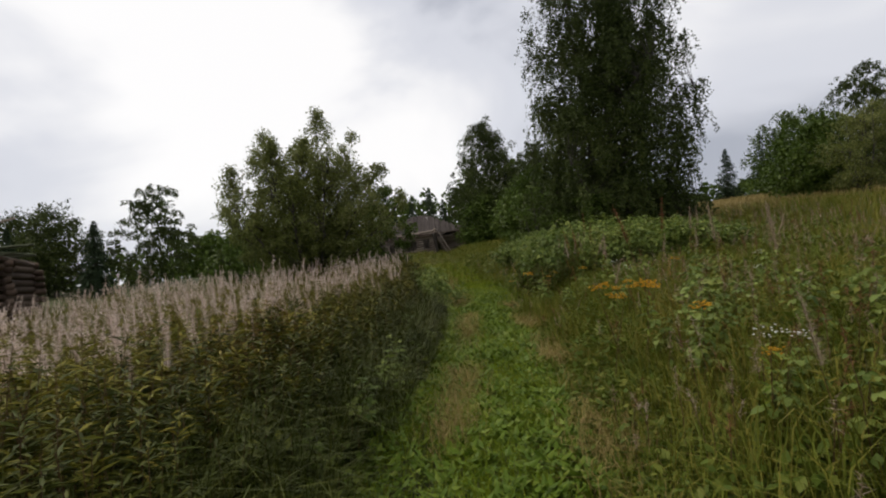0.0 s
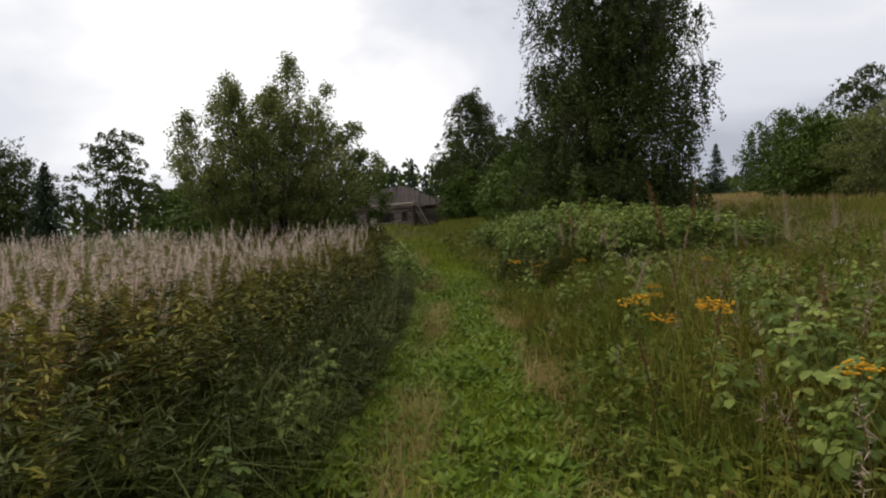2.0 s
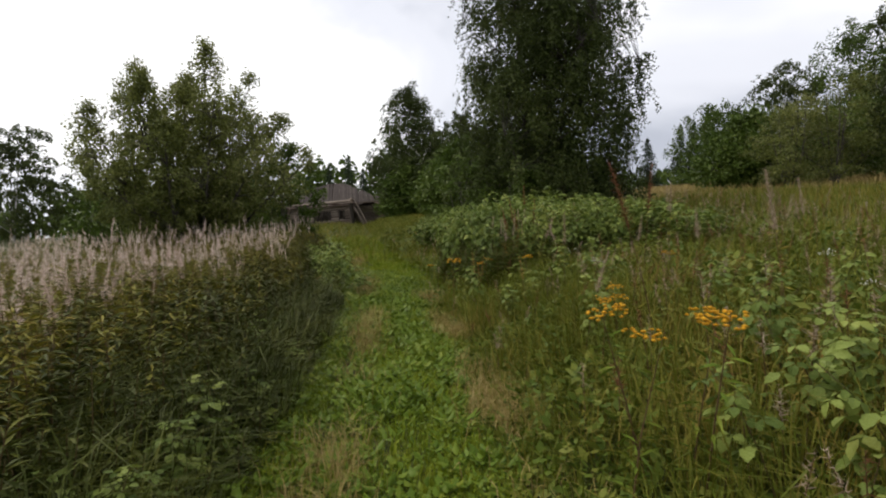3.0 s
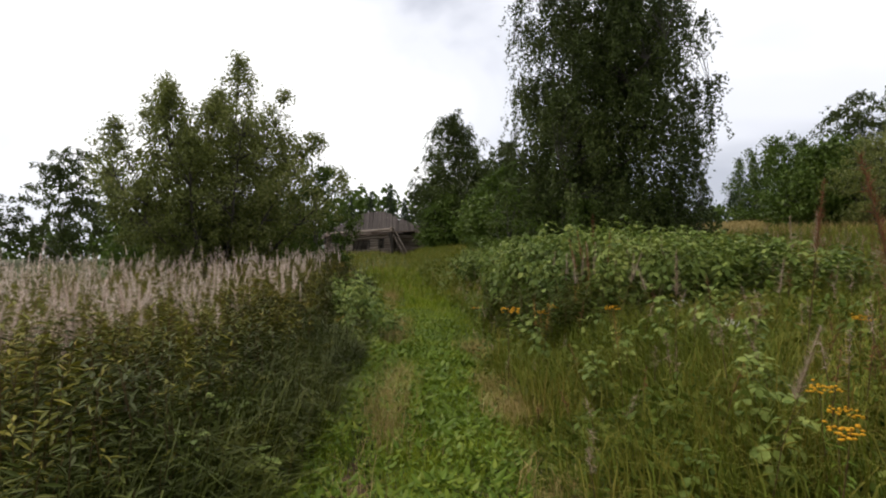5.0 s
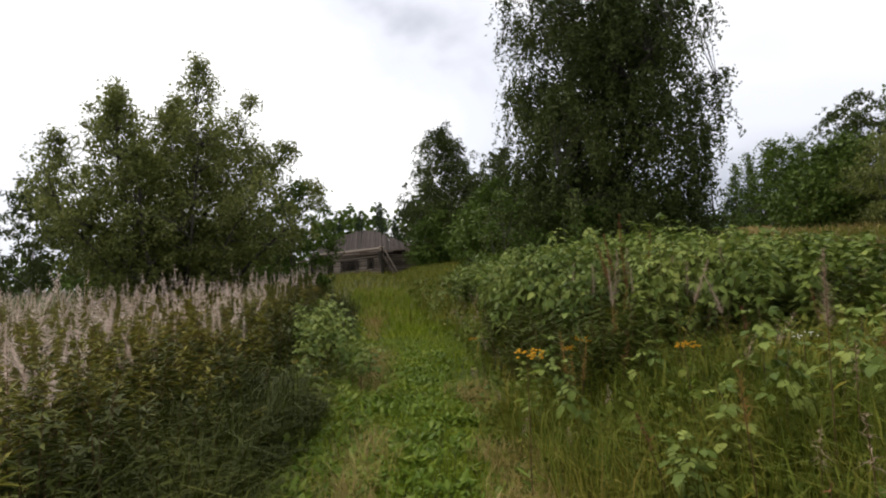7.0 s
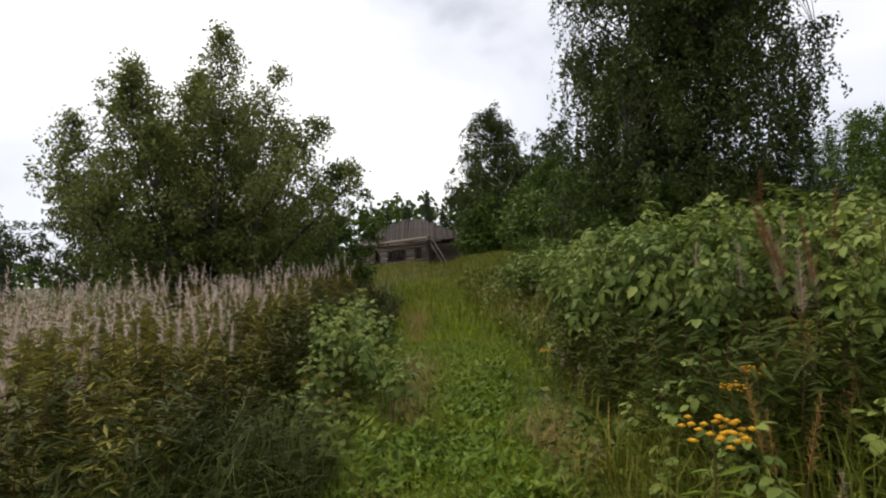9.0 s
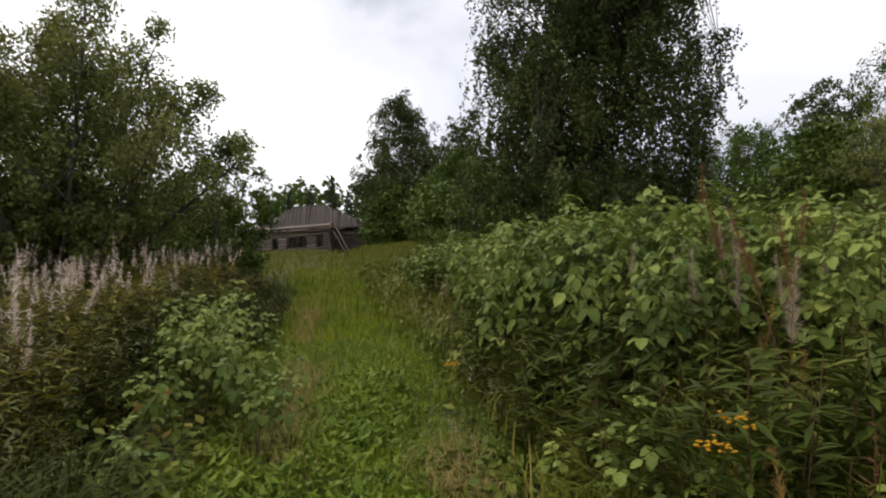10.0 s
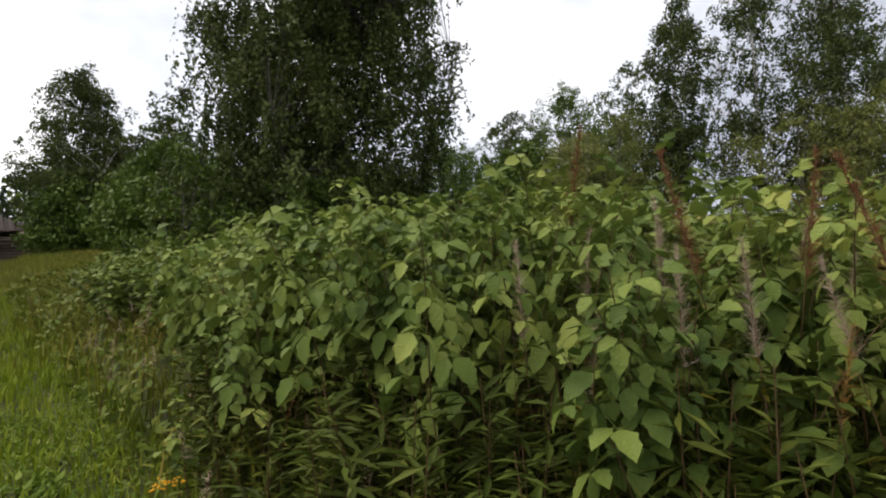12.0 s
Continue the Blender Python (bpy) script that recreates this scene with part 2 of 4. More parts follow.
def leaves(C, D, S, fold=0.0):
    """Leaves: diamonds along D, half as wide as S, folded along the midrib when fold is given."""
    n = len(C)
    Nn = norm(np.cross(D, S))
    ln = np.linalg.norm(D, axis=1, keepdims=True)
    if fold:
        V = np.stack([C, C + 0.45 * D + S + Nn * ln * fold, C + D - Nn * ln * 0.1, C + 0.45 * D - S + Nn * ln * fold], 1).reshape(-1, 3)
    else:
        V = np.stack([C, C + 0.45 * D + S, C + D, C + 0.45 * D - S], 1).reshape(-1, 3)
    k = np.arange(n)[:, None] * 4
    return V, [k + np.array([[0, 1, 2]]), k + np.array([[0, 2, 3]])]


def merged(parts):
    Vs, Ts, Qs, o = [], [], [], 0
    for V, F in parts:
        Vs.append(V)
        for f in F:
            (Ts if f.shape[1] == 3 else Qs).append(f + o)
        o += len(V)
    F = []
    if Ts:
        F.append(np.concatenate(Ts))
    if Qs:
        F.append(np.concatenate(Qs))
    return np.concatenate(Vs), F


def tube(path, radii, sides=6):
    path, radii = np.asarray(path, float), np.asarray(radii, float)
    t = norm(np.gradient(path, axis=0))
    ref = np.where(np.abs(t[:, 2:3]) > 0.9, np.array([[1.0, 0, 0]]), np.array([[0, 0, 1.0]]))
    a = norm(np.cross(t, ref))
    b = np.cross(t, a)
    ang = np.arange(sides) * 2 * np.pi / sides
    V = path[:, None] + radii[:, None, None] * (np.cos(ang)[None, :, None] * a[:, None] + np.sin(ang)[None, :, None] * b[:, None])
    n = len(path)
    i, j = np.meshgrid(np.arange(n - 1), np.arange(sides), indexing="ij")
    j2 = (j + 1) % sides
    Q = np.stack([i * sides + j, i * sides + j2, (i + 1) * sides + j2, (i + 1) * sides + j], -1).reshape(-1, 4)
    return V.reshape(-1, 3), [Q]


def rand_dirs(rng, n, up=0.0):
    v = rng.normal(size=(n, 3))
    v[:, 2] += up
    return norm(v)


# ---- ground: a track climbing a slope, a bank rising to the right ----
def track_x(y):
    return np.interp(y, [-5, 0, 3, 6, 9, 12, 16, 22, 30, 40, 55], [-0.1, 0.02, 0.28, 0.62, 0.85, 0.95, 0.9, 0.6, 0.2, -0.2, 0.0])


def soft_step(x, a, b):
    t = np.clip((x - a) / (b - a), 0, 1)
    return t * t * (3 - 2 * t)


def ground(x, y):
    x, y = np.asarray(x, float), np.asarray(y, float)
    h = np.interp(y, [-400, -40, 0, 13, 20, 55, 110, 400, 2500], [-14, -1.3, 0.0, 0.41, 0.85, 3.1, 4.8, 6, 10])
    u = x - track_x(y)
    r = np.maximum(u - 0.95, 0)
    h = h + 0.28 * soft_step(u, 0.85, 2.2) + np.interp(r, [0, 14, 60, 300, 2500], [0, 1.65, 5.2, 8, 8])
    l = np.maximum(-u - 1.1, 0)
    h = h + 0.10 * soft_step(-u, 0.95, 1.7) - np.interp(l, [0, 15, 60, 300, 2500], [0, 0.75, 2.2, 6, 0])
    ruts = np.exp(-((np.abs(u) - 0.62) / 0.16) ** 2) * soft_step(y, -60, -5)
    h = h - 0.07 * ruts
    near = 1 / (1 + (np.hypot(x, y - 8) / 40) ** 2)
    h = h + near * (0.035 * np.sin(2.1 * x + 0.7 * y) * np.sin(1.3 * y - 0.4 * x) + 0.02 * np.sin(4.3 * x - 1.9 * y + 1))
    return h


def build_ground():
    def spread(lo, hi, step, far):
        core = np.arange(lo, hi + step / 2, step)
        g = step * 1.22 ** np.arange(1, 45)
        g = np.cumsum(g)
        g = g[g < far]
        return np.concatenate([lo - g[::-1], core, hi + g])
    xs, ys = spread(-5, 8, 0.12, 2400), spread(-1, 26, 0.2, 2400)
    X, Y = np.meshgrid(xs, ys, indexing="ij")
    V = np.stack([X, Y, ground(X, Y)], -1).reshape(-1, 3)
    ny = len(ys)
    i, j = np.meshgrid(np.arange(len(xs) - 1), np.arange(ny - 1), indexing="ij")
    Q = np.stack([i * ny + j, (i + 1) * ny + j, (i + 1) * ny + j + 1, i * ny + j + 1], -1).reshape(-1, 4)
    ob = new("ground", smooth(mesh_of("ground", V, [Q], M_SOIL)))
    tagged(ob, "sloping overgrown meadow ground with a trodden grass track", "ground", kind="structure")


build_ground()


# ---- trees ----
def make_tree(name, at, height, profile, label, category, seed, leaf_mat, bark, n_clump=160, per=120, leaf=0.09, clump=0.45,
              trunks=1, trunk_r=0.16, limbs=14, droop=0.0, lobes=0.22, base_low=0.08, group="", splay=0.0, shell=0.45, bunch=0.25, spires=(), rise=0.75):
    """A tapered trunk (or several), limbs, twigs and a crown of many small leaves in clumps; profile: crown radius by height fraction.
    spires: leaning stems (x, y, height, radius), each with an upright crown of its own."""
    rng = np.random.default_rng(seed)
    root = new(name)
    root.location = (at[0], at[1], float(ground(at[0], at[1])) - 0.05)
    tagged(root, label, category, group)
    pf = np.array(profile)
    ph = [rng.uniform(0, 6.28) for _ in range(6)]

    def rad(f, az):
        r = np.interp(f, pf[:, 0], pf[:, 1])
        w = 1 + lobes * (np.sin(2 * az + ph[0] + 3 * f) * 0.5 + np.sin(3 * az + ph[1] - 7 * f) * 0.4 + np.sin(5 * az + ph[2] + 13 * f) * 0.45)
        return r * w
    # stems
    stems = []
    for k in range(trunks):
        az = k * 6.283 / trunks + rng.uniform(-0.5, 0.5)
        out = np.array([np.cos(az), np.sin(az)]) * splay * (0 if trunks == 1 else rng.uniform(0.5, 1.0))
        top = height * (0.96 if k == 0 else rng.uniform(0.72, 0.93))
        z = np.linspace(0, top, 9)
        f = z / height
        wob = np.stack([np.sin(f * 5 + ph[3] + k), np.cos(f * 4 + ph[4] + k)], 1) * 0.02 * height * f[:, None]
        xy = out[None] * (f ** 0.75)[:, None] + wob + (rng.normal(size=2) * (0.0 if trunks == 1 else 0.15))[None]
        path = np.column_stack([xy, z])
        rr = trunk_r * (1 - 0.93 * (z / top)) * (1 if trunks == 1 else rng.uniform(0.55, 0.9))
        stems.append((path, rr))
        rr[0] *= 1.35
        if not spires:
            piece("trunk", smooth(mesh_of("trunk", *tube(path, rr, 8), bark)), root)
    if spires:
        stems = []
        for sx, sy, sh, _ in spires:
            z = np.linspace(0, sh * 0.95, 9)
            f = z / sh
            lean = f ** 0.7 * (1 + 0.12 * np.sin(5 * f + sx))
            path = np.column_stack([sx * lean + 0.06 * sx, sy * lean + 0.06 * sy, z])
            rr = trunk_r * rng.uniform(0.65, 1.0) * (1 - 0.92 * f)
            stems.append((path, rr))
            piece("trunk", smooth(mesh_of("trunk", *tube(path, rr, 8), bark)), root)
    # clump centres
    fs = rng.uniform(base_low, 1.0, n_clump * 4)
    keep = rng.uniform(0, 1, len(fs)) < np.interp(fs, pf[:, 0], pf[:, 1]) / pf[:, 1].max()
    fs = fs[keep][:n_clump]
    n = len(fs)
    az = rng.uniform(0, 6.283, n)
    nb = max(8, n // 5)
    on_bough = rng.integers(0, nb, n)
    gather = rng.uniform(0, 1, n) < bunch
    deep = rng.uniform(0, 1, n)
    fs = np.where(gather, np.clip(fs[on_bough] + rng.normal(size=n) * 0.03, base_low * 0.6, 0.97), fs)
    az = np.where(gather, az[on_bough] + rng.normal(size=n) * 0.2, az)
    rr = rad(fs, az) * np.where(gather, np.clip(deep[on_bough] ** shell + rng.normal(size=n) * 0.08, 0, 1.04), deep ** shell)
    cx = np.interp(fs * height, stems[0][0][:, 2], stems[0][0][:, 0])
    cy = np.interp(fs * height, stems[0][0][:, 2], stems[0][0][:, 1])
    C = np.stack([cx + rr * np.cos(az), cy + rr * np.sin(az), fs * height], 1)
    if spires:
        weight = np.array([a[2] * a[3] for a in spires])
        which = rng.choice(len(spires), n, p=weight / weight.sum())
        f = base_low + (1 - base_low) * rng.uniform(0, 1, n) ** 0.85
        rr = np.array([a[3] for a in spires])[which] * np.interp(f, pf[:, 0], pf[:, 1]) * deep ** shell * rng.uniform(0.8, 1.12, n)
        mid = np.array([[np.interp(q * spires[w][2], stems[w][0][:, 2], stems[w][0][:, i]) for i in (0, 1)] for q, w in zip(f, which)])
        C = np.column_stack([mid[:, 0] + rr * np.cos(az), mid[:, 1] + rr * np.sin(az), f * np.array([a[2] for a in spires])[which]])
        trunks = len(spires)
    # limbs
    order = np.argsort(-rr)
    ends = order[:limbs * 2][rng.permutation(min(limbs * 2, n))[:limbs]]
    limb_pts = []
    for e in ends:
        path, sr = stems[rng.integers(trunks)]
        z0 = max(0.06 * height, C[e, 2] - rr[e] * rng.uniform(0.6, 1.1))
        z0 = min(z0, path[-1, 2] * 0.95)
        st = np.array([np.interp(z0, path[:, 2], path[:, i]) for i in range(3)])
        r0 = np.interp(z0, path[:, 2], sr) * 0.55
        t = np.linspace(0, 1, 6)[:, None]
        midp = (st + C[e]) / 2 + np.array([0, 0, 0.12 * rr[e]])
        p = (1 - t) ** 2 * st + 2 * t * (1 - t) * midp + t * t * C[e]
        limb_pts.append(p)
        piece("limb", smooth(mesh_of("limb", *tube(p, np.linspace(max(r0, 0.015), 0.008, 6), 5), bark)), root)
    allp = np.concatenate(limb_pts + [s[0][3:] for s in stems])
    tw = []
    for c in C:
        d = np.linalg.norm(allp - c - np.array([0, 0, -0.3]), axis=1)
        s = allp[np.argmin(d)]
        p = np.array([s, (s + c) / 2 + [0, 0, 0.1], c])
        tw.append(tube(p, [0.014, 0.009, 0.004], 3))
    tagged(piece("brushwood", mesh_of("brushwood", *merged(tw), bark), root), kind="stuff")
    # leaves
    m = n * per
    idx = np.repeat(np.arange(n), per)
    size = clump * rng.uniform(0.6, 1.35, n)[idx]
    off = rand_dirs(rng, m) * (rng.uniform(0, 1, m) ** 0.5 * size)[:, None] * np.array([1.0, 1.0, rise])
    if droop:
        strand = rng.integers(0, 7, m)
        sx = rng.normal(size=(n, 7, 2)) * clump * 0.55
        sl = rng.uniform(0.4, 1.0, (n, 7)) * droop
        tpar = rng.uniform(0, 1, m)
        off = np.column_stack([sx[idx, strand] * (0.5 + 0.5 * tpar[:, None]) + rng.normal(size=(m, 2)) * 0.06, 0.25 - tpar * sl[idx, strand]])
    P = C[idx] + off
    D = rand_dirs(rng, m, -0.5 if not droop else -1.1) * (leaf * rng.uniform(0.7, 1.3, m))[:, None]
    S = norm(np.cross(D, rand_dirs(rng, m))) * (leaf * 0.32 * rng.uniform(0.7, 1.2, m))[:, None]
    piece("crown", mesh_of("crown", *leaves(P, D, S), leaf_mat), root)
    return root


BIRCH = [(0.0, 2.9), (0.06, 3.75), (0.2, 3.75), (0.4, 3.6), (0.62, 3.15), (0.8, 2.3), (0.93, 1.2), (1.0, 0.2)]
make_tree("birch_tree", (7.95, 27.3), 17.5, BIRCH, "tall dense weeping birch with dark green foliage reaching the grass", "tree", 11, M_BIRCHLEAF, M_BARK,
          n_clump=1350, per=140, leaf=0.122, clump=0.58, trunks=2, trunk_r=0.24, limbs=26, droop=1.5, splay=1.2, base_low=0.04, lobes=0.16, shell=0.62, bunch=0.45)
SPINDLE = [(0.0, 0.55), (0.12, 0.95), (0.35, 1.12), (0.6, 1.05), (0.8, 0.8), (0.92, 0.48), (1.0, 0.08)]
WILLOW_STEMS = [(-3.1, 0.3, 3.7, 1.0), (-2.55, -0.4, 5.2, 1.0), (-1.8, 0.4, 6.75, 1.0), (-1.1, -1.3, 6.1, 1.1), (-0.6, 1.6, 6.6, 1.1), (0.6, 0.0, 7.35, 1.1), (-0.25, 0.2, 6.3, 1.05), (-1.6, 1.8, 5.6, 1.1),
                (0.4, 2.2, 6.0, 1.1), (1.2, -1.5, 5.6, 1.05), (1.75, 0.5, 6.5, 0.95), (1.5, 1.9, 5.5, 1.05), (2.55, 0.2, 5.2, 0.9), (3.25, 0.6, 3.9, 0.9), (-0.2, -2.2, 4.4, 1.0), (2.3, -1.1, 3.8, 1.0), (-2.2, -1.5, 4.0, 1.05)]
make_tree("willow_tree", (-5.25, 22.8), 7.3, SPINDLE, "broad many-stemmed goat willow with grey-green leaves and light gaps", "tree", 12, M_WILLOWLEAF, M_BARK,
          n_clump=1500, per=60, leaf=0.095, clump=0.28, trunk_r=0.085, limbs=34, base_low=0.1, shell=0.5, spires=WILLOW_STEMS, rise=1.2)
for k, (x, y, h) in enumerate([(4.5, 26.2, 3.4), (6.4, 24.9, 2.6), (9.6, 26.0, 2.6)]):
    make_tree("alder_bush", (x, y), h, [(0, 0.9), (0.2, 1.5), (0.6, 1.2), (0.9, 0.6), (1, 0.1)], "leafy alder bush at the foot of the birch", "bush", 130 + k, M_ALDERLEAF, M_BARK,
              n_clump=45, per=90, leaf=0.11, clump=0.42, trunks=3, trunk_r=0.04, limbs=5, splay=0.8, base_low=0.03, group="bushes under the birch")
make_tree("alder_bush", (-2.9, 26.6), 4.4, [(0, 0.9), (0.2, 1.6), (0.6, 1.3), (0.9, 0.6), (1, 0.1)], "dark green alder bush beside the willow", "bush", 13, M_ALDERLEAF, M_BARK,
          n_clump=80, per=100, leaf=0.12, clump=0.38, trunks=4, trunk_r=0.06, limbs=8, splay=0.9)
ROUND = [(0, 1.4), (0.15, 2.7), (0.4, 3.0), (0.7, 2.2), (0.9, 1.1), (1, 0.2)]
make_tree("birch_tree", (4.1, 52), 11.6, [(0, 2.2), (0.1, 3.1), (0.35, 3.4), (0.6, 2.8), (0.85, 1.8), (1, 0.4)], "medium birch with grey-green crown behind the old house", "tree", 14, M_BIRCHLEAF, M_BIRCHBARK,
          n_clump=520, per=84, leaf=0.16, clump=0.7, trunks=2, trunk_r=0.16, limbs=10, droop=0.9, splay=0.6, shell=0.65, bunch=0.1, lobes=0.14)
for k, (x, y, h, w, mat, kind) in enumerate([
        (6.3, 38, 4.8, 0.9, M_ALDERLEAF, "alder"), (6.8, 46, 4.6, 0.8, M_ALDERLEAF, "alder"), (7.6, 48, 8.5, 1.0, M_BIRCHLEAF, "birch"),
        (4.4, 57, 6.0, 0.6, M_BIRCHLEAF, "birch"), (3.6, 50, 4.4, 0.75, M_ALDERLEAF, "alder"), (5.6, 50, 6.5, 0.9, M_BIRCHLEAF, "birch"),
        (-27.0, 52, 9.6, 1.35, M_BIRCHLEAF, "birch"), (-32.5, 47.5, 7.8, 1.2, M_BIRCHLEAF, "alder"), (-36.5, 48, 7.4, 1.1, M_BIRCHLEAF, "alder"),
        (-17.6, 46, 3.0, 0.6, M_BIRCHLEAF, "alder"), (-13.4, 44, 2.8, 0.7, M_ALDERLEAF, "alder"), (-8.5, 40, 4.2, 0.9, M_ALDERLEAF, "alder"), (-11, 33, 3.6, 0.8, M_ALDERLEAF, "alder"),
        (32.3, 51.5, 8.0, 1.45, M_ALDERLEAF, "alder"), (37.5, 49, 11.5, 1.3, M_BIRCHLEAF, "birch"), (42, 46, 14.0, 1.5, M_ALDERLEAF, "alder"), (46, 42, 15, 1.5, M_BIRCHLEAF, "birch"), (40, 40, 9.0, 1.3, M_ALDERLEAF, "alder"),
        (22.5, 33, 4.6, 1.0, M_ALDERLEAF, "alder"), (30, 35, 5.0, 1.1, M_ALDERLEAF, "alder")]):
    label = {"alder": "rounded green alder at the meadow edge", "birch": "slender birch with drooping grey-green crown"}[kind]
    make_tree(kind + "_tree", (x, y), h, [(a, b * w) for a, b in ROUND], label, "tree", 40 + k, mat, M_BIRCHBARK if kind == "birch" else M_BARK,
              n_clump=200 if h > 4 else 80, per=60, leaf=0.23, clump=0.72, trunks=2, trunk_r=0.1, limbs=6, splay=0.7, droop=0.8 if kind == "birch" else 0, group="trees round the meadow", base_low=0.03, shell=0.65, rise=1.0, bunch=0.1, lobes=0.15)
SLIM = [(0, 0.6), (0.15, 1.1), (0.4, 1.4), (0.7, 1.1), (0.9, 0.5), (1, 0.1)]
for k, (x, y, h, w) in enumerate([(25.5, 25.6, 11.5, 1.3), (29.5, 23.8, 13.5, 1.8), (30, 20.4, 13.0, 1.7), (34, 22, 13, 1.9)]):
    make_tree("birch_tree", (x, y), h, [(a, b * w) for a, b in SLIM], "slim tall birch with white trunk and thin drooping foliage", "tree", 80 + k, M_BIRCHLEAF, M_BIRCHBARK,
              n_clump=260, per=70, leaf=0.15, clump=0.5, trunk_r=0.12, limbs=9, droop=1.0, shell=0.6, group="birches on the bank", base_low=0.12)
for k, (x, y, h, w) in enumerate([(23.2, 27.6, 6.0, 0.8), (27, 21.4, 5.6, 1.1), (28.5, 18.6, 5.8, 1.2), (21.6, 28.6, 5.0, 0.7)]):
    make_tree("willow_bush", (x, y), h, [(a, b * w) for a, b in ROUND], "loose grey willow bush with light showing through", "bush", 90 + k, M_WILLOWLEAF, M_BARK,
              n_clump=130, per=60, leaf=0.13, clump=0.5, trunks=5, trunk_r=0.06, limbs=10, splay=1.3, group="bushes on the bank")


def make_spruce(at, height, width, seed):
    rng = np.random.default_rng(seed)
    root = new("spruce_tree")
    root.location = (at[0], at[1], float(ground(at[0], at[1])) - 0.05)
    tagged(root, "dark pointed spruce behind the meadow", "tree", "far spruces")
    z = np.linspace(0, height, 6)
    piece("trunk", mesh_of("trunk", *tube(np.column_stack([0 * z, 0 * z, z]), 0.14 * (1 - 0.95 * z / height), 6), M_BARK), root)
    n = 420
    f = rng.uniform(0.04, 1, n)
    az = rng.uniform(0, 6.283, n)
    ln = 1.25 * width * (1 - f) ** 0.9 * rng.uniform(0.6, 1.15, n) + 0.06
    C, D, S = [], [], []
    for k in range(9):
        t = (k + 0.5) / 9
        c = np.stack([np.cos(az) * ln * t, np.sin(az) * ln * t, f * height - ln * 0.35 * t + 0.12 * ln * t * t], 1)
        C.append(c + rng.normal(size=(n, 3)) * 0.05)
        d = np.stack([np.cos(az + rng.normal(size=n) * 0.7), np.sin(az + rng.normal(size=n) * 0.7), -0.5 + rng.normal(size=n) * 0.3], 1)
        D.append(d * (0.1 + 0.27 * (1 - f))[:, None])
        S.append(norm(np.cross(d, rand_dirs(rng, n, 1.0))) * (0.03 + 0.06 * (1 - f))[:, None])
    piece("crown", mesh_of("crown", *leaves(np.concatenate(C), np.concatenate(D), np.concatenate(S)), M_NEEDLE), root)


for k, (x, y, h, w) in enumerate([(-1.2, 74, 8.6, 1.7), (-3.6, 76, 7.8, 1.7), (0.6, 78, 7.4, 1.6), (-24.2, 39.5, 5.4, 1.2), (-6.5, 80, 7.2, 1.8), (3.5, 76, 8.0, 1.8),
                                  (37, 64, 7.5, 1.9), (40, 66, 8.0, 1.9), (43, 62, 9, 2.0), (46, 58, 10, 2.2), (34.5, 67, 6.5, 1.8), (-31.5, 41, 5.6, 1.3)]):
    make_spruce((x, y), h, w, 200 + k)


def far_woods():
    """The closing belt of forest all round: many conical and rounded crowns of leaf clumps in one sheet of stuff."""
    rng = np.random.default_rng(5)
    C, D, S = [], [], []
    for a in np.linspace(0, 6.283, 320, endpoint=False):
        d = rng.uniform(95, 150)
        x, y = d * np.cos(a), 10 + d * np.sin(a)
        h = rng.uniform(6, 10) * (0.62 if x < -10 else 0.45 if 0.36 < math.atan2(x, y - 10) < 0.56 else 1.0)
        w = rng.uniform(2.2, 4.0)
        g = float(ground(x, y))
        n = 100
        f = rng.uniform(0, 1, n)
        az = rng.uniform(0, 6.283, n)
        r = w * np.sqrt(np.clip(1 - f ** rng.uniform(1.2, 2.5), 0, 1)) * rng.uniform(0.5, 1, n)
        c = np.stack([x + r * np.cos(az), y + r * np.sin(az), g + f * h], 1)
        dd = rand_dirs(rng, n, -0.4) * 1.1
        C.append(c)
        D.append(dd)
        S.append(norm(np.cross(dd, rand_dirs(rng, n))) * 0.45)
    for k in range(150):
        x, y = rng.uniform(-40, 34), rng.uniform(80, 94)
        h = rng.uniform(7.4, 9.6) * (1.0 if x < 3 else 1.2) * (0.75 if x < -12 else 1.0)
        w, g, n = rng.uniform(1.5, 2.6), float(ground(x, y)), 105
        f, az = rng.uniform(0, 1, n), rng.uniform(0, 6.283, n)
        r = w * np.sqrt(np.clip(1 - f ** rng.uniform(1.2, 2.5), 0, 1)) * rng.uniform(0.5, 1, n)
        dd = rand_dirs(rng, n, -0.4) * 0.75
        C.append(np.stack([x + r * np.cos(az), y + r * np.sin(az), g + f * h], 1))
        D.append(dd)
        S.append(norm(np.cross(dd, rand_dirs(rng, n))) * 0.3)
    ob = new("far_woods", mesh_of("far_woods", *leaves(np.concatenate(C), np.concatenate(D), np.concatenate(S)), M_ALDERLEAF))
    tagged(ob, "dark belt of mixed forest closing the meadow", "forest", kind="stuff")


far_woods()


# ---- old log house on the rise ----
def cylinder_mesh(name, mat, sides=8):
    rng = np.random.default_rng(len(name))
    x = np.linspace(-0.5, 0.5, 5)
    V, F = tube(np.column_stack([x, rng.normal(size=5) * 0.02 * 0, 0 * x]), [0.97, 1.0, 1.03, 1.0, 0.95], sides)
    n = len(V)
    V = np.concatenate([V, [[-0.5, 0, 0], [0.5, 0, 0]]])
    k = np.arange(sides)
    caps = [np.stack([np.full(sides, n), (k + 1) % sides, k], 1), np.stack([np.full(sides, n + 1), n - sides + k, n - sides + (k + 1) % sides], 1)]
    return mesh_of(name, V, F + [np.concatenate(caps)], mat)


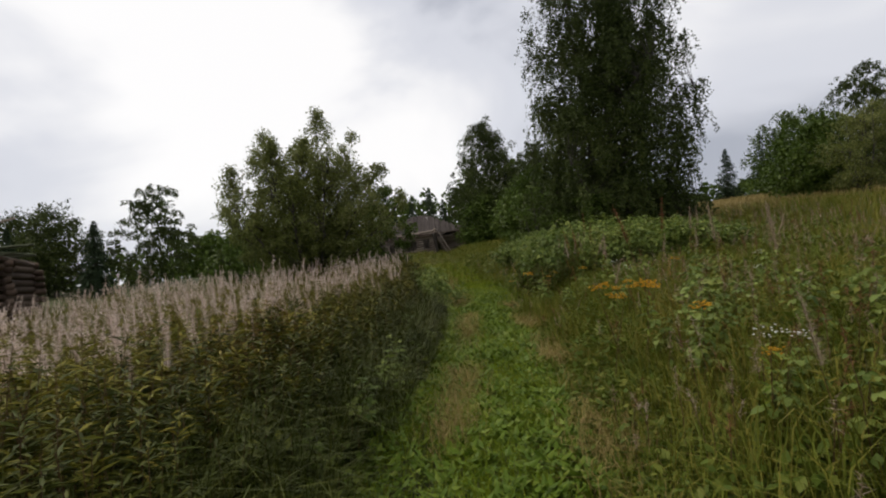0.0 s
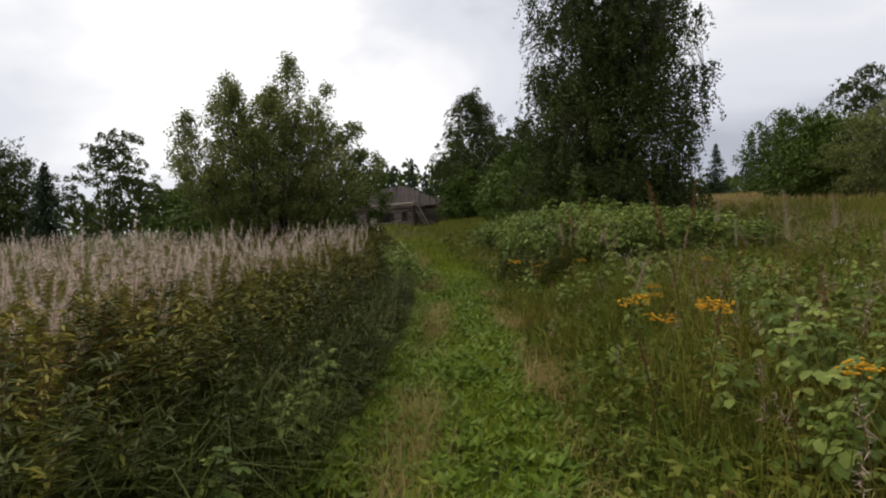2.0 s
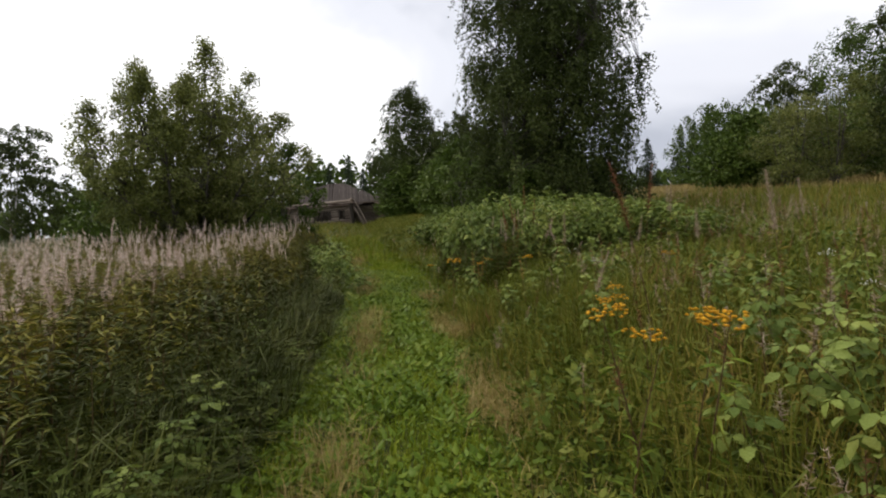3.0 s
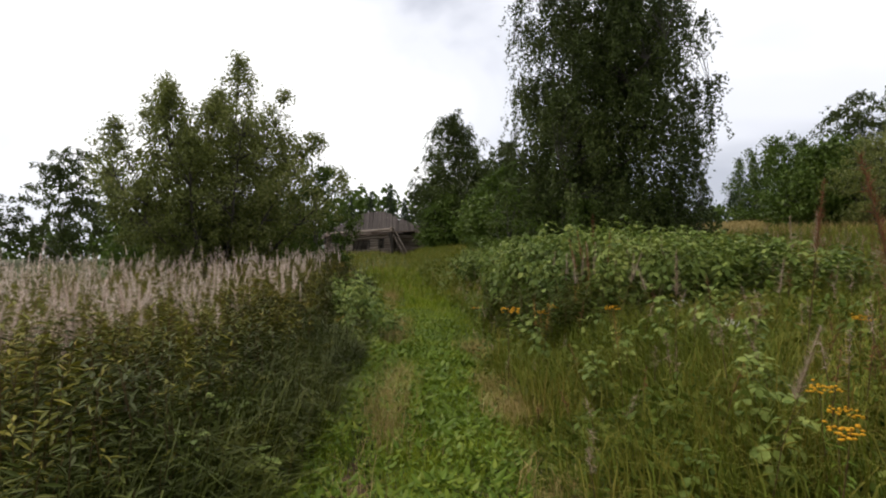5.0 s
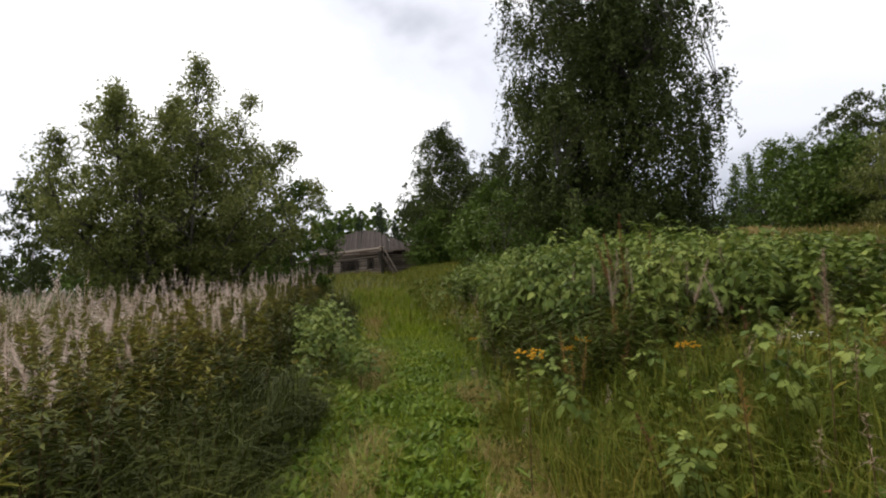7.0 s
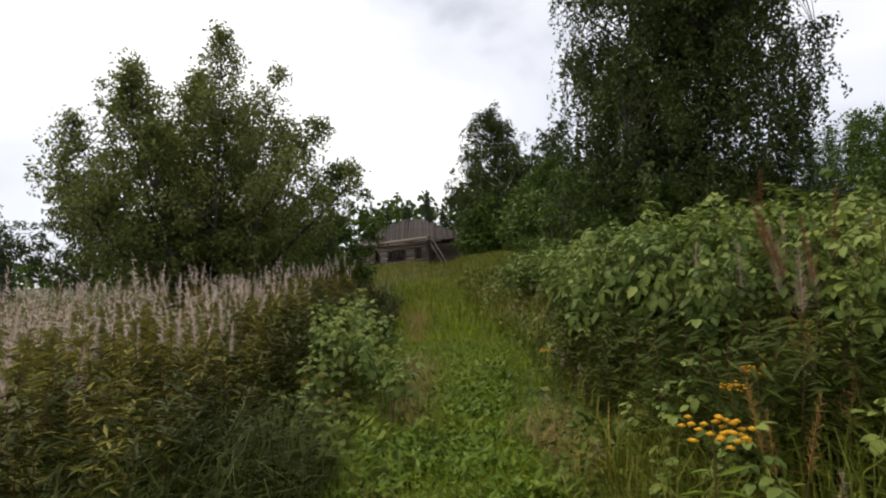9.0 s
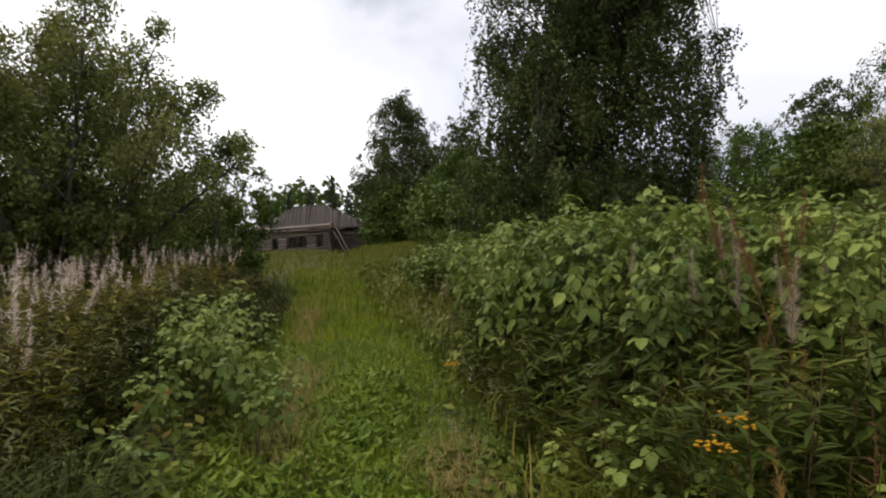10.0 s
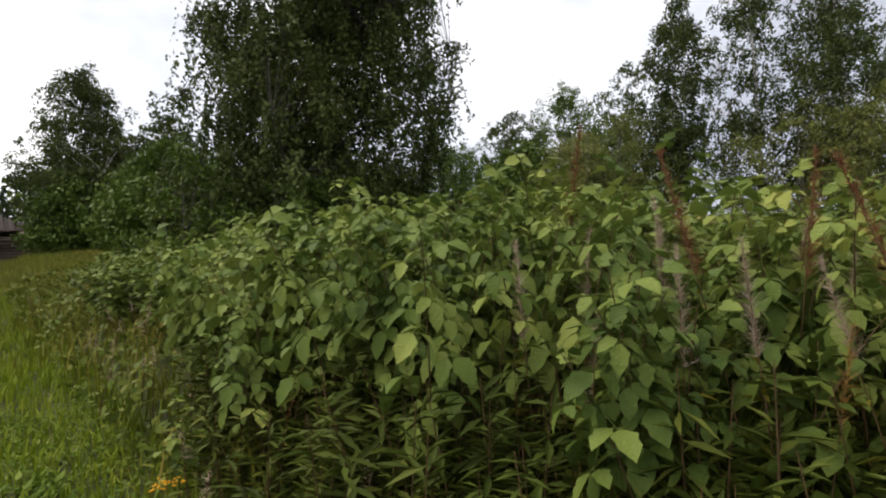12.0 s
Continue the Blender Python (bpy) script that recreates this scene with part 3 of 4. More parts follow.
def slab_mesh(name, mat, bevel=0.12):
    """A unit board with chamfered long edges, along x."""
    b = bevel
    sec = np.array([[-0.5, -0.5 + b], [-0.5 + b * 0.3, -0.5], [0.5 - b * 0.3, -0.5], [0.5, -0.5 + b], [0.5, 0.5 - b], [0.5 - b * 0.3, 0.5], [-0.5 + b * 0.3, 0.5], [-0.5, 0.5 - b]])
    V = np.concatenate([np.column_stack([np.full(8, s), sec]) for s in (-0.5, 0.5)])
    k = np.arange(8)
    return mesh_of(name, V, [np.stack([k, (k + 1) % 8, 8 + (k + 1) % 8, 8 + k], 1), np.array([k[::-1]]), np.array([8 + k])], mat)


M_LOGDARK = rough_material("brown rotting log", [(0.25, (0.03, 0.02, 0.014)), (0.55, (0.085, 0.058, 0.042)), (0.85, (0.17, 0.125, 0.095))], (0.4, 6, 6), 4.0, by_object=0.35)
OLDLOG = cylinder_mesh("old_log", M_LOGDARK)
LOG, BOARD, POST, MOSSB = cylinder_mesh("log", M_LOG), slab_mesh("roof_board", M_ROOF), cylinder_mesh("post", M_DARK), slab_mesh("mossy_board", M_MOSS)
DARKB = slab_mesh("dark_board", M_DARK)


def span(name, me, parent, a, b, ry, rz, label=""):
    """A log or board from a to b, with its two half (log) or full (board) cross sizes."""
    a, b = Vector(a), Vector(b)
    q = (b - a).to_track_quat("X", "Z").to_matrix().to_4x4()
    return piece(name, me, parent, label, Matrix.Translation((a + b) / 2) @ q @ Matrix.Diagonal(((b - a).length, ry, rz, 1)))


def old_house():
    rng = random.Random(3)
    root = new("log_house")
    root.location = (-0.25, 53.5, -0.25)
    tagged(root, "abandoned grey log house with sagging board roof and gaping windows", "house")
    x0, x1, x2 = -5.6, -0.3, 3.1
    zb = lambda x: 2.7 + (x + 5.6) * 0.13
    depth = 6.0
    front = new("wall_front")
    front.parent = root
    win = [(-4.55, -4.2), (-3.5, -2.15), (-1.35, -0.95)]
    for k in range(12):
        z = 2.55 + 0.21 * k
        cuts = [x0 - 0.25]
        if 4 <= k <= 7:
            for a, b in win:
                cuts += [a, b]
        cuts.append(x1 + 0.25)
        for a, b in zip(cuts[::2], cuts[1::2]):
            sg = lambda x: z + 0.10 * (x - x0) + rng.uniform(-0.012, 0.012)
            span("log", LOG, front, (a, rng.uniform(-0.03, 0.03), sg(a)), (b, rng.uniform(-0.03, 0.03), sg(b)), 0.115, 0.112)
    for a, b in win:
        z = 2.55 + 0.21 * 3.5
        wd = new("window_opening")
        wd.parent = root
        for x in (a, b):
            zz = z + 0.10 * (x - x0)
            span("jamb", DARKB, wd, (x, -0.06, zz), (x, -0.06, zz + 0.84), 0.09, 0.12)
        if b - a > 1:
            for q in range(3):
                x = a + 0.25 + q * 0.4
                zz = z + 0.10 * (x - x0)
                span("broken_slat", DARKB, wd, (x, -0.02, zz), (x + 0.22, 0.0, zz + 0.8), 0.05, 0.12)
    for x, nm in ((x0, "wall_side"), (x1, "wall_inner")):
        w = new(nm)
        w.parent = root
        for k in range(12):
            z = 2.65 + 0.21 * k + 0.10 * (x - x0)
            span("log", LOG, w, (x, -0.3, z), (x, depth, z + rng.uniform(-0.02, 0.02)), 0.115, 0.112)
    back = new("wall_back")
    back.parent = root
    for k in range(13):
        z = 2.6 + 0.21 * k
        span("log", LOG, back, (x0 - 0.2, depth, z), (x2, depth, z + 0.5), 0.115, 0.112)
    annex = new("wall_annex")
    annex.parent = root
    for k in range(9):
        z = 3.1 + 0.2 * k
        e = x2 - 0.12 * k * rng.uniform(0.2, 1)
        span("log", LOG, annex, (x1 + 0.3, 0.9, z), (e, 1.0 + rng.uniform(-0.1, 0.1), z + 0.28 - 0.03 * k), 0.105, 0.1)
    # hipped roof slope towards the track, sagging, laid in upright boards
    roof = new("roof")
    roof.parent = root
    n = 74
    for k in range(n):
        f = k / (n - 1)
        x = x0 - 0.5 + f * (2.9 - x0)
        ze = 4.72 + 0.075 * (x - x0) - 0.12 * math.sin(f * 3.1) + rng.uniform(-0.05, 0.05)
        top = np.interp(f, [0, 0.06, 0.25, 0.5, 0.62, 0.8, 0.93, 1.0], [5.0, 5.3, 6.55, 7.25, 7.1, 6.4, 5.9, 5.7]) + rng.uniform(-0.1, 0.1)
        yt = 0.0 + (top - ze) * 1.25
        span("roof_board", BOARD, roof, (x, -0.22, ze), (x + rng.uniform(-0.05, 0.05) + 0.25 * (0.45 - f), yt, top), 0.115, 0.035)
    for k in range(30):
        f = k / 29
        x = x0 - 0.3 + f * 7.6
        top = np.interp(f, [0, 0.25, 0.5, 0.62, 0.8, 1.0], [5.2, 6.5, 7.2, 7.0, 6.3, 5.7]) - 0.05
        span("roof_board", BOARD, roof, (x, depth + 0.5, 4.8), (x, 2.9, top), 0.27, 0.035)
    for a, b in (((-5.9, -0.5, 4.62), (-0.6, -0.55, 4.95)), ((-2.0, -0.52, 5.0), (2.6, -0.55, 5.3)), ((-5.4, -0.35, 4.86), (-1.4, -0.4, 5.12))):
        span("eave_pole", OLDLOG, roof, a, b, 0.045, 0.045)
    for k in range(7):
        x = -5.2 + 1.25 * k + rng.uniform(-0.3, 0.3)
        z = 4.95 + 0.075 * (x - x0)
        span("roof_batten", DARKB, roof, (x, -0.3, z + 0.12), (x + rng.uniform(-0.1, 0.1), 0.4, z + 0.72 * rng.uniform(0.8, 1.2)), 0.05, 0.05)
    for a, b in (((1.4, 0.2, 5.0), (3.6, 0.1, 5.2)), ((1.6, 0.5, 4.7), (3.4, 0.3, 4.9)), ((0.4, 0.3, 4.9), (2.9, 0.2, 4.75))):
        span("fallen_beam", LOG, root, a, b, 0.07, 0.07, "fallen roof beam")
    span("post", POST, root, (-0.1, -0.7, 3.1), (-0.4, -0.65, 5.1), 0.12, 0.12, "dark leaning corner post")
    span("prop", LOG, root, (1.1, -1.1, 3.3), (0.05, -0.6, 5.2), 0.07, 0.07, "pale prop leaning on the wall")
    span("prop", LOG, root, (0.75, -1.0, 3.3), (-0.1, -0.6, 4.9), 0.05, 0.05, "pale prop leaning on the wall")
    span("post", POST, root, (-5.75, -0.4, 2.5), (-5.85, -0.4, 4.7), 0.09, 0.09, "dark leaning corner post")
    span("prop", LOG, root, (-6.9, -0.6, 4.3), (-5.2, -0.3, 4.75), 0.06, 0.06, "broken eave pole")


old_house()


def old_shed():
    rng = random.Random(8)
    root = new("log_shed")
    root.matrix_basis = pose(-13.7, 14.6, float(ground(-13.7, 14.6)) - 0.1, 0, 0, 24)
    tagged(root, "collapsed brown log shed with mossy boards sticking up", "shed")
    for name, a, b in (("wall_front", (-2.2, 0), (1.9, 0)), ("wall_side", (1.9, 0), (1.9, 3.2)), ("wall_back", (-2.2, 3.2), (1.9, 3.2)), ("wall_side", (-2.2, 0), (-2.2, 3.2))):
        w = new(name)
        w.parent = root
        for k in range(13):
            d = Vector((b[0] - a[0], b[1] - a[1], 0)).normalized() * 0.25
            z = 0.12 + 0.21 * k + (0.1 if name == "wall_side" else 0)
            span("log", OLDLOG, w, (a[0] - d.x * rng.uniform(0.6, 1.4), a[1] - d.y * rng.uniform(0.6, 1.4), z), (b[0] + d.x * rng.uniform(0.6, 1.4), b[1] + d.y * rng.uniform(0.6, 1.4), z + rng.uniform(-0.04, 0.04)), rng.uniform(0.085, 0.12), 0.108)
    for a, b, w in (((0.6, -0.2, 2.95), (2.5, -0.1, 3.1), 0.3), ((0.9, 0.3, 3.05), (2.6, 0.2, 2.85), 0.26), ((-2.3, 0.4, 2.9), (1.2, 0.5, 2.98), 0.28), ((0.7, 0.7, 3.0), (2.45, 0.9, 3.2), 0.24), ((-2.3, 1.2, 2.9), (2.2, 1.4, 2.95), 0.3), ((-2.2, 2.3, 2.9), (2.2, 2.2, 2.95), 0.3)):
        span("roof_board", MOSSB, root, a, b, w, 0.05, "mossy fallen roof board")
    span("rafter", DARKB, root, (1.5, 0.3, 2.9), (-0.3, 0.2, 5.2), 0.05, 0.06, "thin charred rafter standing up")
    span("rafter", DARKB, root, (0.9, 0.3, 2.9), (0.2, 0.4, 4.1), 0.17, 0.1, "thick charred rafter standing up")
    span("rafter", DARKB, root, (1.7, 0.5, 2.95), (1.2, 0.6, 3.6), 0.15, 0.1, "thick charred rafter standing up")
    span("rafter", LOG, root, (-0.8, 0.1, 2.9), (2.2, 0.2, 3.9), 0.035, 0.035, "grey pole across the roof")
    span("rafter", LOG, root, (-0.6, 0.0, 2.85), (1.6, 0.1, 3.45), 0.05, 0.05, "grey pole across the roof")


old_shed()


# ---- willowherb ----
def willowherb(P, H, rng, n_leaf=36, n_down=66, leaf_len=0.135, lean=0.2, head=0.2, low=0.12, fluff=0.0032, tuft=0.062, up_min=-0.9):
    """Stems, narrow drooping leaves and downy seed heads, as three lists of geometry for the plants at P."""
    n = len(P)
    az = rng.uniform(0, 6.283, n)
    ln = np.stack([np.cos(az), np.sin(az), np.zeros(n)], 1) * (rng.uniform(0, lean, n) * H)[:, None]
    up = np.array([0, 0, 1.0])

    def on(i, f):
        return P[i] + up * (f * H[i])[:, None] + ln[i] * (f ** 2)[:, None]
    V = []
    for f, r in ((0.0, 0.005), (0.5, 0.004), (1.0, 0.0015)):
        c = on(np.arange(n), np.full(n, f))
        for k in range(3):
            a = k * 2.094
            V.append(c + np.array([np.cos(a), np.sin(a), 0]) * r)
    V = np.stack(V, 1).reshape(-1, 3)
    k = np.arange(n)[:, None] * 9
    Q = np.concatenate([k + np.array([[3 * s + j, 3 * s + (j + 1) % 3, 3 * s + 3 + (j + 1) % 3, 3 * s + 3 + j]]) for s in (0, 1) for j in range(3)])
    stem = (V, [Q])
    i = np.repeat(np.arange(n), n_leaf)
    f = rng.uniform(low, 1 - head, len(i))
    a = rng.uniform(0, 6.283, len(i))
    d = np.stack([np.cos(a), np.sin(a), rng.uniform(-0.55, 0.45, len(i))], 1)
    d = norm(d) * (leaf_len * rng.uniform(0.7, 1.25, len(i)) * (1.15 - 0.5 * f))[:, None]
    s = norm(np.cross(d, np.array([0, 0, 1.0]) + rng.normal(size=d.shape) * 0.25)) * (leaf_len * 0.078)
    foliage = leaves(on(i, f), d, s, -0.12)
    i = np.repeat(np.arange(n), n_down)
    t = rng.uniform(0, 1, len(i))
    f = 1 - head * (1 - t)
    a = rng.uniform(0, 6.283, len(i))
    d = np.stack([np.cos(a), np.sin(a), rng.uniform(up_min, 1.3 + up_min + 0.9, len(i))], 1)
    d = norm(d) * (tuft * rng.uniform(0.3, 1.3, len(i)) * (1.15 - 0.75 * t))[:, None]
    s = norm(np.cross(d, rand_dirs(rng, len(i)))) * (fluff * rng.uniform(0.4, 1.5, len(i)))[:, None]
    c = on(i, f)
    return stem, foliage, (np.stack([c - s, c + s, c + d], 1).reshape(-1, 3), [np.arange(len(c) * 3).reshape(-1, 3)])


def on_ground(x, y, lift=0.0):
    return np.column_stack([x, y, ground(x, y) + lift])


def joined(name, geo, mat, label, category):
    ob = new(name, mesh_of(name, *geo, mat))
    return tagged(ob, label, category, kind="stuff")


def clear_of(x, y, spots):
    ok = np.ones(len(x), bool)
    for sx, sy, r in spots:
        ok &= np.hypot(x - sx, y - sy) > r
    return ok


LEFT_BUSH = [(-0.15, 13.5, 0.5), (-0.1, 14.2, 0.6), (-0.2, 14.8, 0.6), (-0.3, 15.9, 0.6), (-0.4, 16.9, 0.6)]
THICKET = lambda x, y: (x - track_x(y) > 1.6) & (y > 11.4) & (y < 18.5) & (x < 5.2)


def field_edge(y):
    """How far from the track's middle the seeding plants begin."""
    return np.interp(y, [0, 3, 8, 12], [2.2, 2.5, 2.45, 2.1]) + 0.2 * np.sin(y * 1.7) + 0.12 * np.sin(y * 4.1 + 1)


def willowherb_field():
    rng = np.random.default_rng(21)
    n = 4600
    y = rng.uniform(0.3, 24, n)
    u = 1.5 + rng.power(0.8, n) * 13
    x = track_x(y) - u
    keep = clear_of(x, y, LEFT_BUSH) & (rng.uniform(0, 1, n) < np.interp(np.hypot(x, y), [0, 8, 16, 30], [1, 1, 0.75, 0.5]))
    keep &= (u > field_edge(y)) & ((y > 2.7) | (u > 3.2))
    keep &= rng.uniform(0, 1, n) < np.interp(y, [6, 11], [1.0, 0.72]) + 0.4 * np.sin(2.4 * x + 0.9 * y) * np.sin(1.9 * y - 0.7 * x)
    x, y = x[keep], y[keep]
    H = rng.uniform(1.0, 1.28, len(x)) + 0.24 * (rng.uniform(0, 1, len(x)) > 0.88) + 0.17 * np.sin(1.7 * x + 0.6 * y) * np.sin(1.3 * y - 0.5 * x)
    st, fo, he = willowherb(on_ground(x, y), H, rng, n_leaf=34, n_down=58, head=0.18, low=0.3)
    # leafy shoots without seed heads, rising from the track into the field
    n = 2600
    y = rng.uniform(0.6, 22, n)
    u = 0.98 + rng.uniform(0, 1, n) ** 0.75 * 2.0
    x = track_x(y) - u
    keep = clear_of(x, y, LEFT_BUSH) & (u < field_edge(y) + 0.4)
    x, y, u = x[keep], y[keep], u[keep]
    H = np.interp(u, [0.95, 1.25, 1.6, 2.2, 2.8], [0.25, 0.45, 0.8, 0.98, 1.05]) * rng.uniform(0.75, 1.12, len(x))
    se, fe, _ = willowherb(on_ground(x, y), H, rng, n_leaf=44, n_down=1, leaf_len=0.125, head=0.03, low=0.3)
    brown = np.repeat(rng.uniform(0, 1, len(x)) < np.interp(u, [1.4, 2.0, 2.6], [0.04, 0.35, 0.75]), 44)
    V = fe[0].reshape(-1, 4, 3)

    def some(mask):
        k = np.arange(mask.sum())[:, None] * 4
        return V[mask].reshape(-1, 3), [k + np.array([[0, 1, 2]]), k + np.array([[0, 2, 3]])]
    joined("willowherb_stalks", merged([st, se]), M_STALK, "brown stalks of faded rosebay willowherb", "stalks")
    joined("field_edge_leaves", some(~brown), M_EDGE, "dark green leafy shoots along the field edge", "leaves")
    joined("willowherb_leaves", merged([fo, some(brown)]), M_WILLOWHERB, "narrow olive and rust willowherb leaves", "leaves")
    joined("willowherb_down", he, M_PLUME, "pale pinkish downy willowherb seed heads", "seed heads")


willowherb_field()


# ---- grasses and herbs ----
def scatter(rng, n, y0, y1, u0, u1):
    y = rng.uniform(y0, y1, n)
    return track_x(y) + rng.uniform(u0, u1, n), y


def grass_patch(name, rng, x, y, h, w, bend, mat, label):
    h = h * rng.uniform(0.55, 1.25, len(x))
    geo = blades(on_ground(x, y, -0.01), h, np.full(len(x), w) * rng.uniform(0.7, 1.3, len(x)), rng.uniform(0, 6.283, len(x)), rng.uniform(0.2, 1.0, len(x)) * bend, rng)
    return joined(name, geo, mat, label, "grass")


BARE = [(0.72, 3.9, 0.07, 0.4), (0.74, 5.4, 0.07, 0.5), (0.72, 7.4, 0.09, 0.7), (0.74, 10.0, 0.1, 0.5), (0.76, 12.2, 0.11, 0.6), (-0.42, 19.6, 0.07, 0.9), (-0.66, 8.8, 0.1, 0.5)]


def bare_ruts():
    """Worn patches of earth in the wheel ruts, draped on the ground."""
    rng = np.random.default_rng(17)
    for u0, y0, ru, ry in BARE:
        a = np.arange(20) * 6.283 / 20
        w = 1 + 0.18 * np.sin(3 * a + rng.uniform(0, 6)) + 0.12 * rng.normal(size=20)
        rings = []
        for k in (0.0, 0.35, 0.7, 1.0):
            y = y0 + ry * k * w * np.sin(a)
            rings.append(np.column_stack([track_x(y) + u0 + ru * k * w * np.cos(a), y]))
        P = np.concatenate(rings)
        V = np.column_stack([P, ground(P[:, 0], P[:, 1]) + 0.014 - 0.012 * np.repeat([0, 0.2, 0.5, 1], 20)])
        k = np.arange(20)
        Q = np.concatenate([np.stack([r * 20 + k, r * 20 + (k + 1) % 20, (r + 1) * 20 + (k + 1) % 20, (r + 1) * 20 + k], 1)[:, ::-1] for r in range(3)])
        tagged(new("bare_earth", smooth(mesh_of("bare_earth", V, [Q], M_BARE))), "worn brown earth in the wheel rut", "earth", kind="structure")


bare_ruts()


def off_bare(rng, x, y, thin=0.4):
    u = x - track_x(y)
    ok = np.ones(len(x), bool)
    for u0, y0, ru, ry in BARE:
        ok &= ~((((u - u0) / ru) ** 2 + ((y - y0) / ry) ** 2 < 1.0) & (rng.uniform(0, 1, len(x)) < thin))
    return ok


def all_grass():
    rng = np.random.default_rng(31)
    x, y = scatter(rng, 62000, 1.6, 15, -1.1, 0.8)
    u = x - track_x(y)
    rut = np.exp(-((np.abs(u) - 0.62) / 0.14) ** 2)
    k = (rng.uniform(0, 1, len(x)) > rut * 0.55) & off_bare(rng, x, y)
    k &= rng.uniform(0, 1, len(x)) < 0.72 + 0.4 * np.sin(2.3 * y + 2.9 * x) * np.sin(3.1 * x - 1.7 * y)
    grass_patch("track_grass", rng, x[k], y[k], 0.11 + 0.06 * rng.uniform(0, 1, k.sum()), 0.0068, 0.8, M_GRASS, "short bright green grass of the track")
    x, y = scatter(rng, 24000, 15, 34, -1.3, 1.2)
    grass_patch("track_grass", rng, x, y, 0.17, 0.013, 0.8, M_GRASS, "short green grass of the further track")
    # low broad herbs between the ruts
    x, y = scatter(rng, 26000, 2.2, 18, -1.2, 1.2)
    k = off_bare(rng, x, y)
    x, y = x[k], y[k]
    # rosettes of larger leaves: many leaves gathered on common centres
    cx, cy = scatter(rng, 900, 1.8, 16, -1.05, 0.6)
    i = rng.integers(0, 900, 9000)
    x = np.concatenate([x, cx[i] + rng.normal(size=9000) * 0.05])
    y = np.concatenate([y, cy[i] + rng.normal(size=9000) * 0.05])
    az = rng.uniform(0, 6.283, len(x))
    d = np.stack([np.cos(az), np.sin(az), rng.uniform(0.0, 0.7, len(x))], 1) * 0.037 * rng.uniform(0.6, 1.5, len(x))[:, None]
    d[-9000:] *= 2.0
    s = norm(np.cross(d, np.array([0, 0, 1.0]) + rng.normal(size=d.shape) * 0.3)) * 0.01
    s[-9000:] *= 2.3
    joined("track_herbs", leaves(on_ground(x, y, 0.03) + np.array([0, 0, 1]) * rng.uniform(0, 0.08, len(x))[:, None], d, s, 0.1), M_HERB, "low broad-leaved herbs on the track", "herbs")
    # dry tufts along the middle-left of the track
    y = rng.uniform(2.5, 24, 9000)
    x = track_x(y) - 0.5 + rng.normal(size=9000) * 0.13
    k = np.sin(y * 1.3 + 0.6) + 0.6 * np.sin(y * 3.1 + 5 * x) > rng.normal(size=9000) * 0.5 + 0.1
    grass_patch("dry_grass", rng, x[k], y[k], 0.3, 0.0045, 1.0, M_STRAW, "yellowed tufts of dry grass along the rut")
    x, y = scatter(rng, 5500, 7.5, 12.6, 0.75, 2.3)
    k = np.sin(2.6 * x + y) * np.sin(2.1 * y - x) > rng.normal(size=len(x)) * 0.4 - 0.15
    x, y = x[k], y[k]
    grass_patch("meadow_grass", rng, x, y, 0.62, 0.008, 1.0, M_MEADOW, "tall yellow-green grass before the thicket")
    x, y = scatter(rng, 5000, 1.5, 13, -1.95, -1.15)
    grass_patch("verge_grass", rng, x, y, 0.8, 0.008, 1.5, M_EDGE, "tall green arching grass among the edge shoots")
    y = rng.uniform(1.6, 14, 9000)
    x = track_x(y) + 0.68 + rng.normal(size=9000) * 0.14
    k = np.sin(y * 1.9) + 0.6 * np.sin(y * 4.1 + 3 * x) > rng.normal(size=9000) * 0.6 + 0.1
    grass_patch("dry_grass", rng, x[k], y[k], 0.28, 0.006, 1.2, M_STRAW, "flattened brown grass at the foot of the bank")
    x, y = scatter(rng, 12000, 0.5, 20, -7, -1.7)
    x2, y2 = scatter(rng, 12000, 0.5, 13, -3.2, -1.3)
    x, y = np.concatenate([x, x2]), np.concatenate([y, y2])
    # dark base colour stands in for the shaded understory here
    grass_patch("field_grass", rng, x, y, 0.55, 0.009, 1.0, M_RANK, "rank grass between the willowherb stalks, coloured dark for the shade there")
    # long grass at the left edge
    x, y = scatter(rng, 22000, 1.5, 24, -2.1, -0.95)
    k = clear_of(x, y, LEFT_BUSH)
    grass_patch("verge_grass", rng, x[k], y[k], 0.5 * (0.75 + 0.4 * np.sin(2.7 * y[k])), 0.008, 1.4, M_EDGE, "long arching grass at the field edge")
    # thinner grass all round, behind the start and out on the slopes
    r = 5 + 24 * rng.uniform(0, 1, 20000) ** 0.8
    a = rng.uniform(0, 6.283, 20000)
    x, y = 1 + r * np.cos(a), 7 + r * np.sin(a)
    k = np.abs(x - track_x(y)) > 1.2
    grass_patch("outer_grass", rng, x[k], y[k], 0.42, 0.022, 1.1, M_MEADOW, "thin meadow grass spreading over the slopes")
    x, y = scatter(rng, 9000, -7, 3, -1.1, 1.1)
    grass_patch("track_grass", rng, x, y, 0.15, 0.012, 0.8, M_GRASS, "short grass of the track behind the start")
    # meadow to the right
    x, y = scatter(rng, 44000, 0.0, 13, 0.5, 6.0)
    x, y = x + np.abs(rng.normal(size=len(x))) * 0.7 * (x - track_x(y) > 4), y - np.abs(rng.normal(size=len(x))) * 1.2 * (y < 2.2)
    k = ~THICKET(x, y)
    x, y = x[k], y[k]
    grass_patch("meadow_grass", rng, x, y, 0.24 + 0.42 * soft_step(x - track_x(y), 0.5, 1.6), 0.0085, 1.1, M_MEADOW, "tall mixed meadow grass on the bank")
    x, y = scatter(rng, 26000, 4, 30, 5.5, 18)
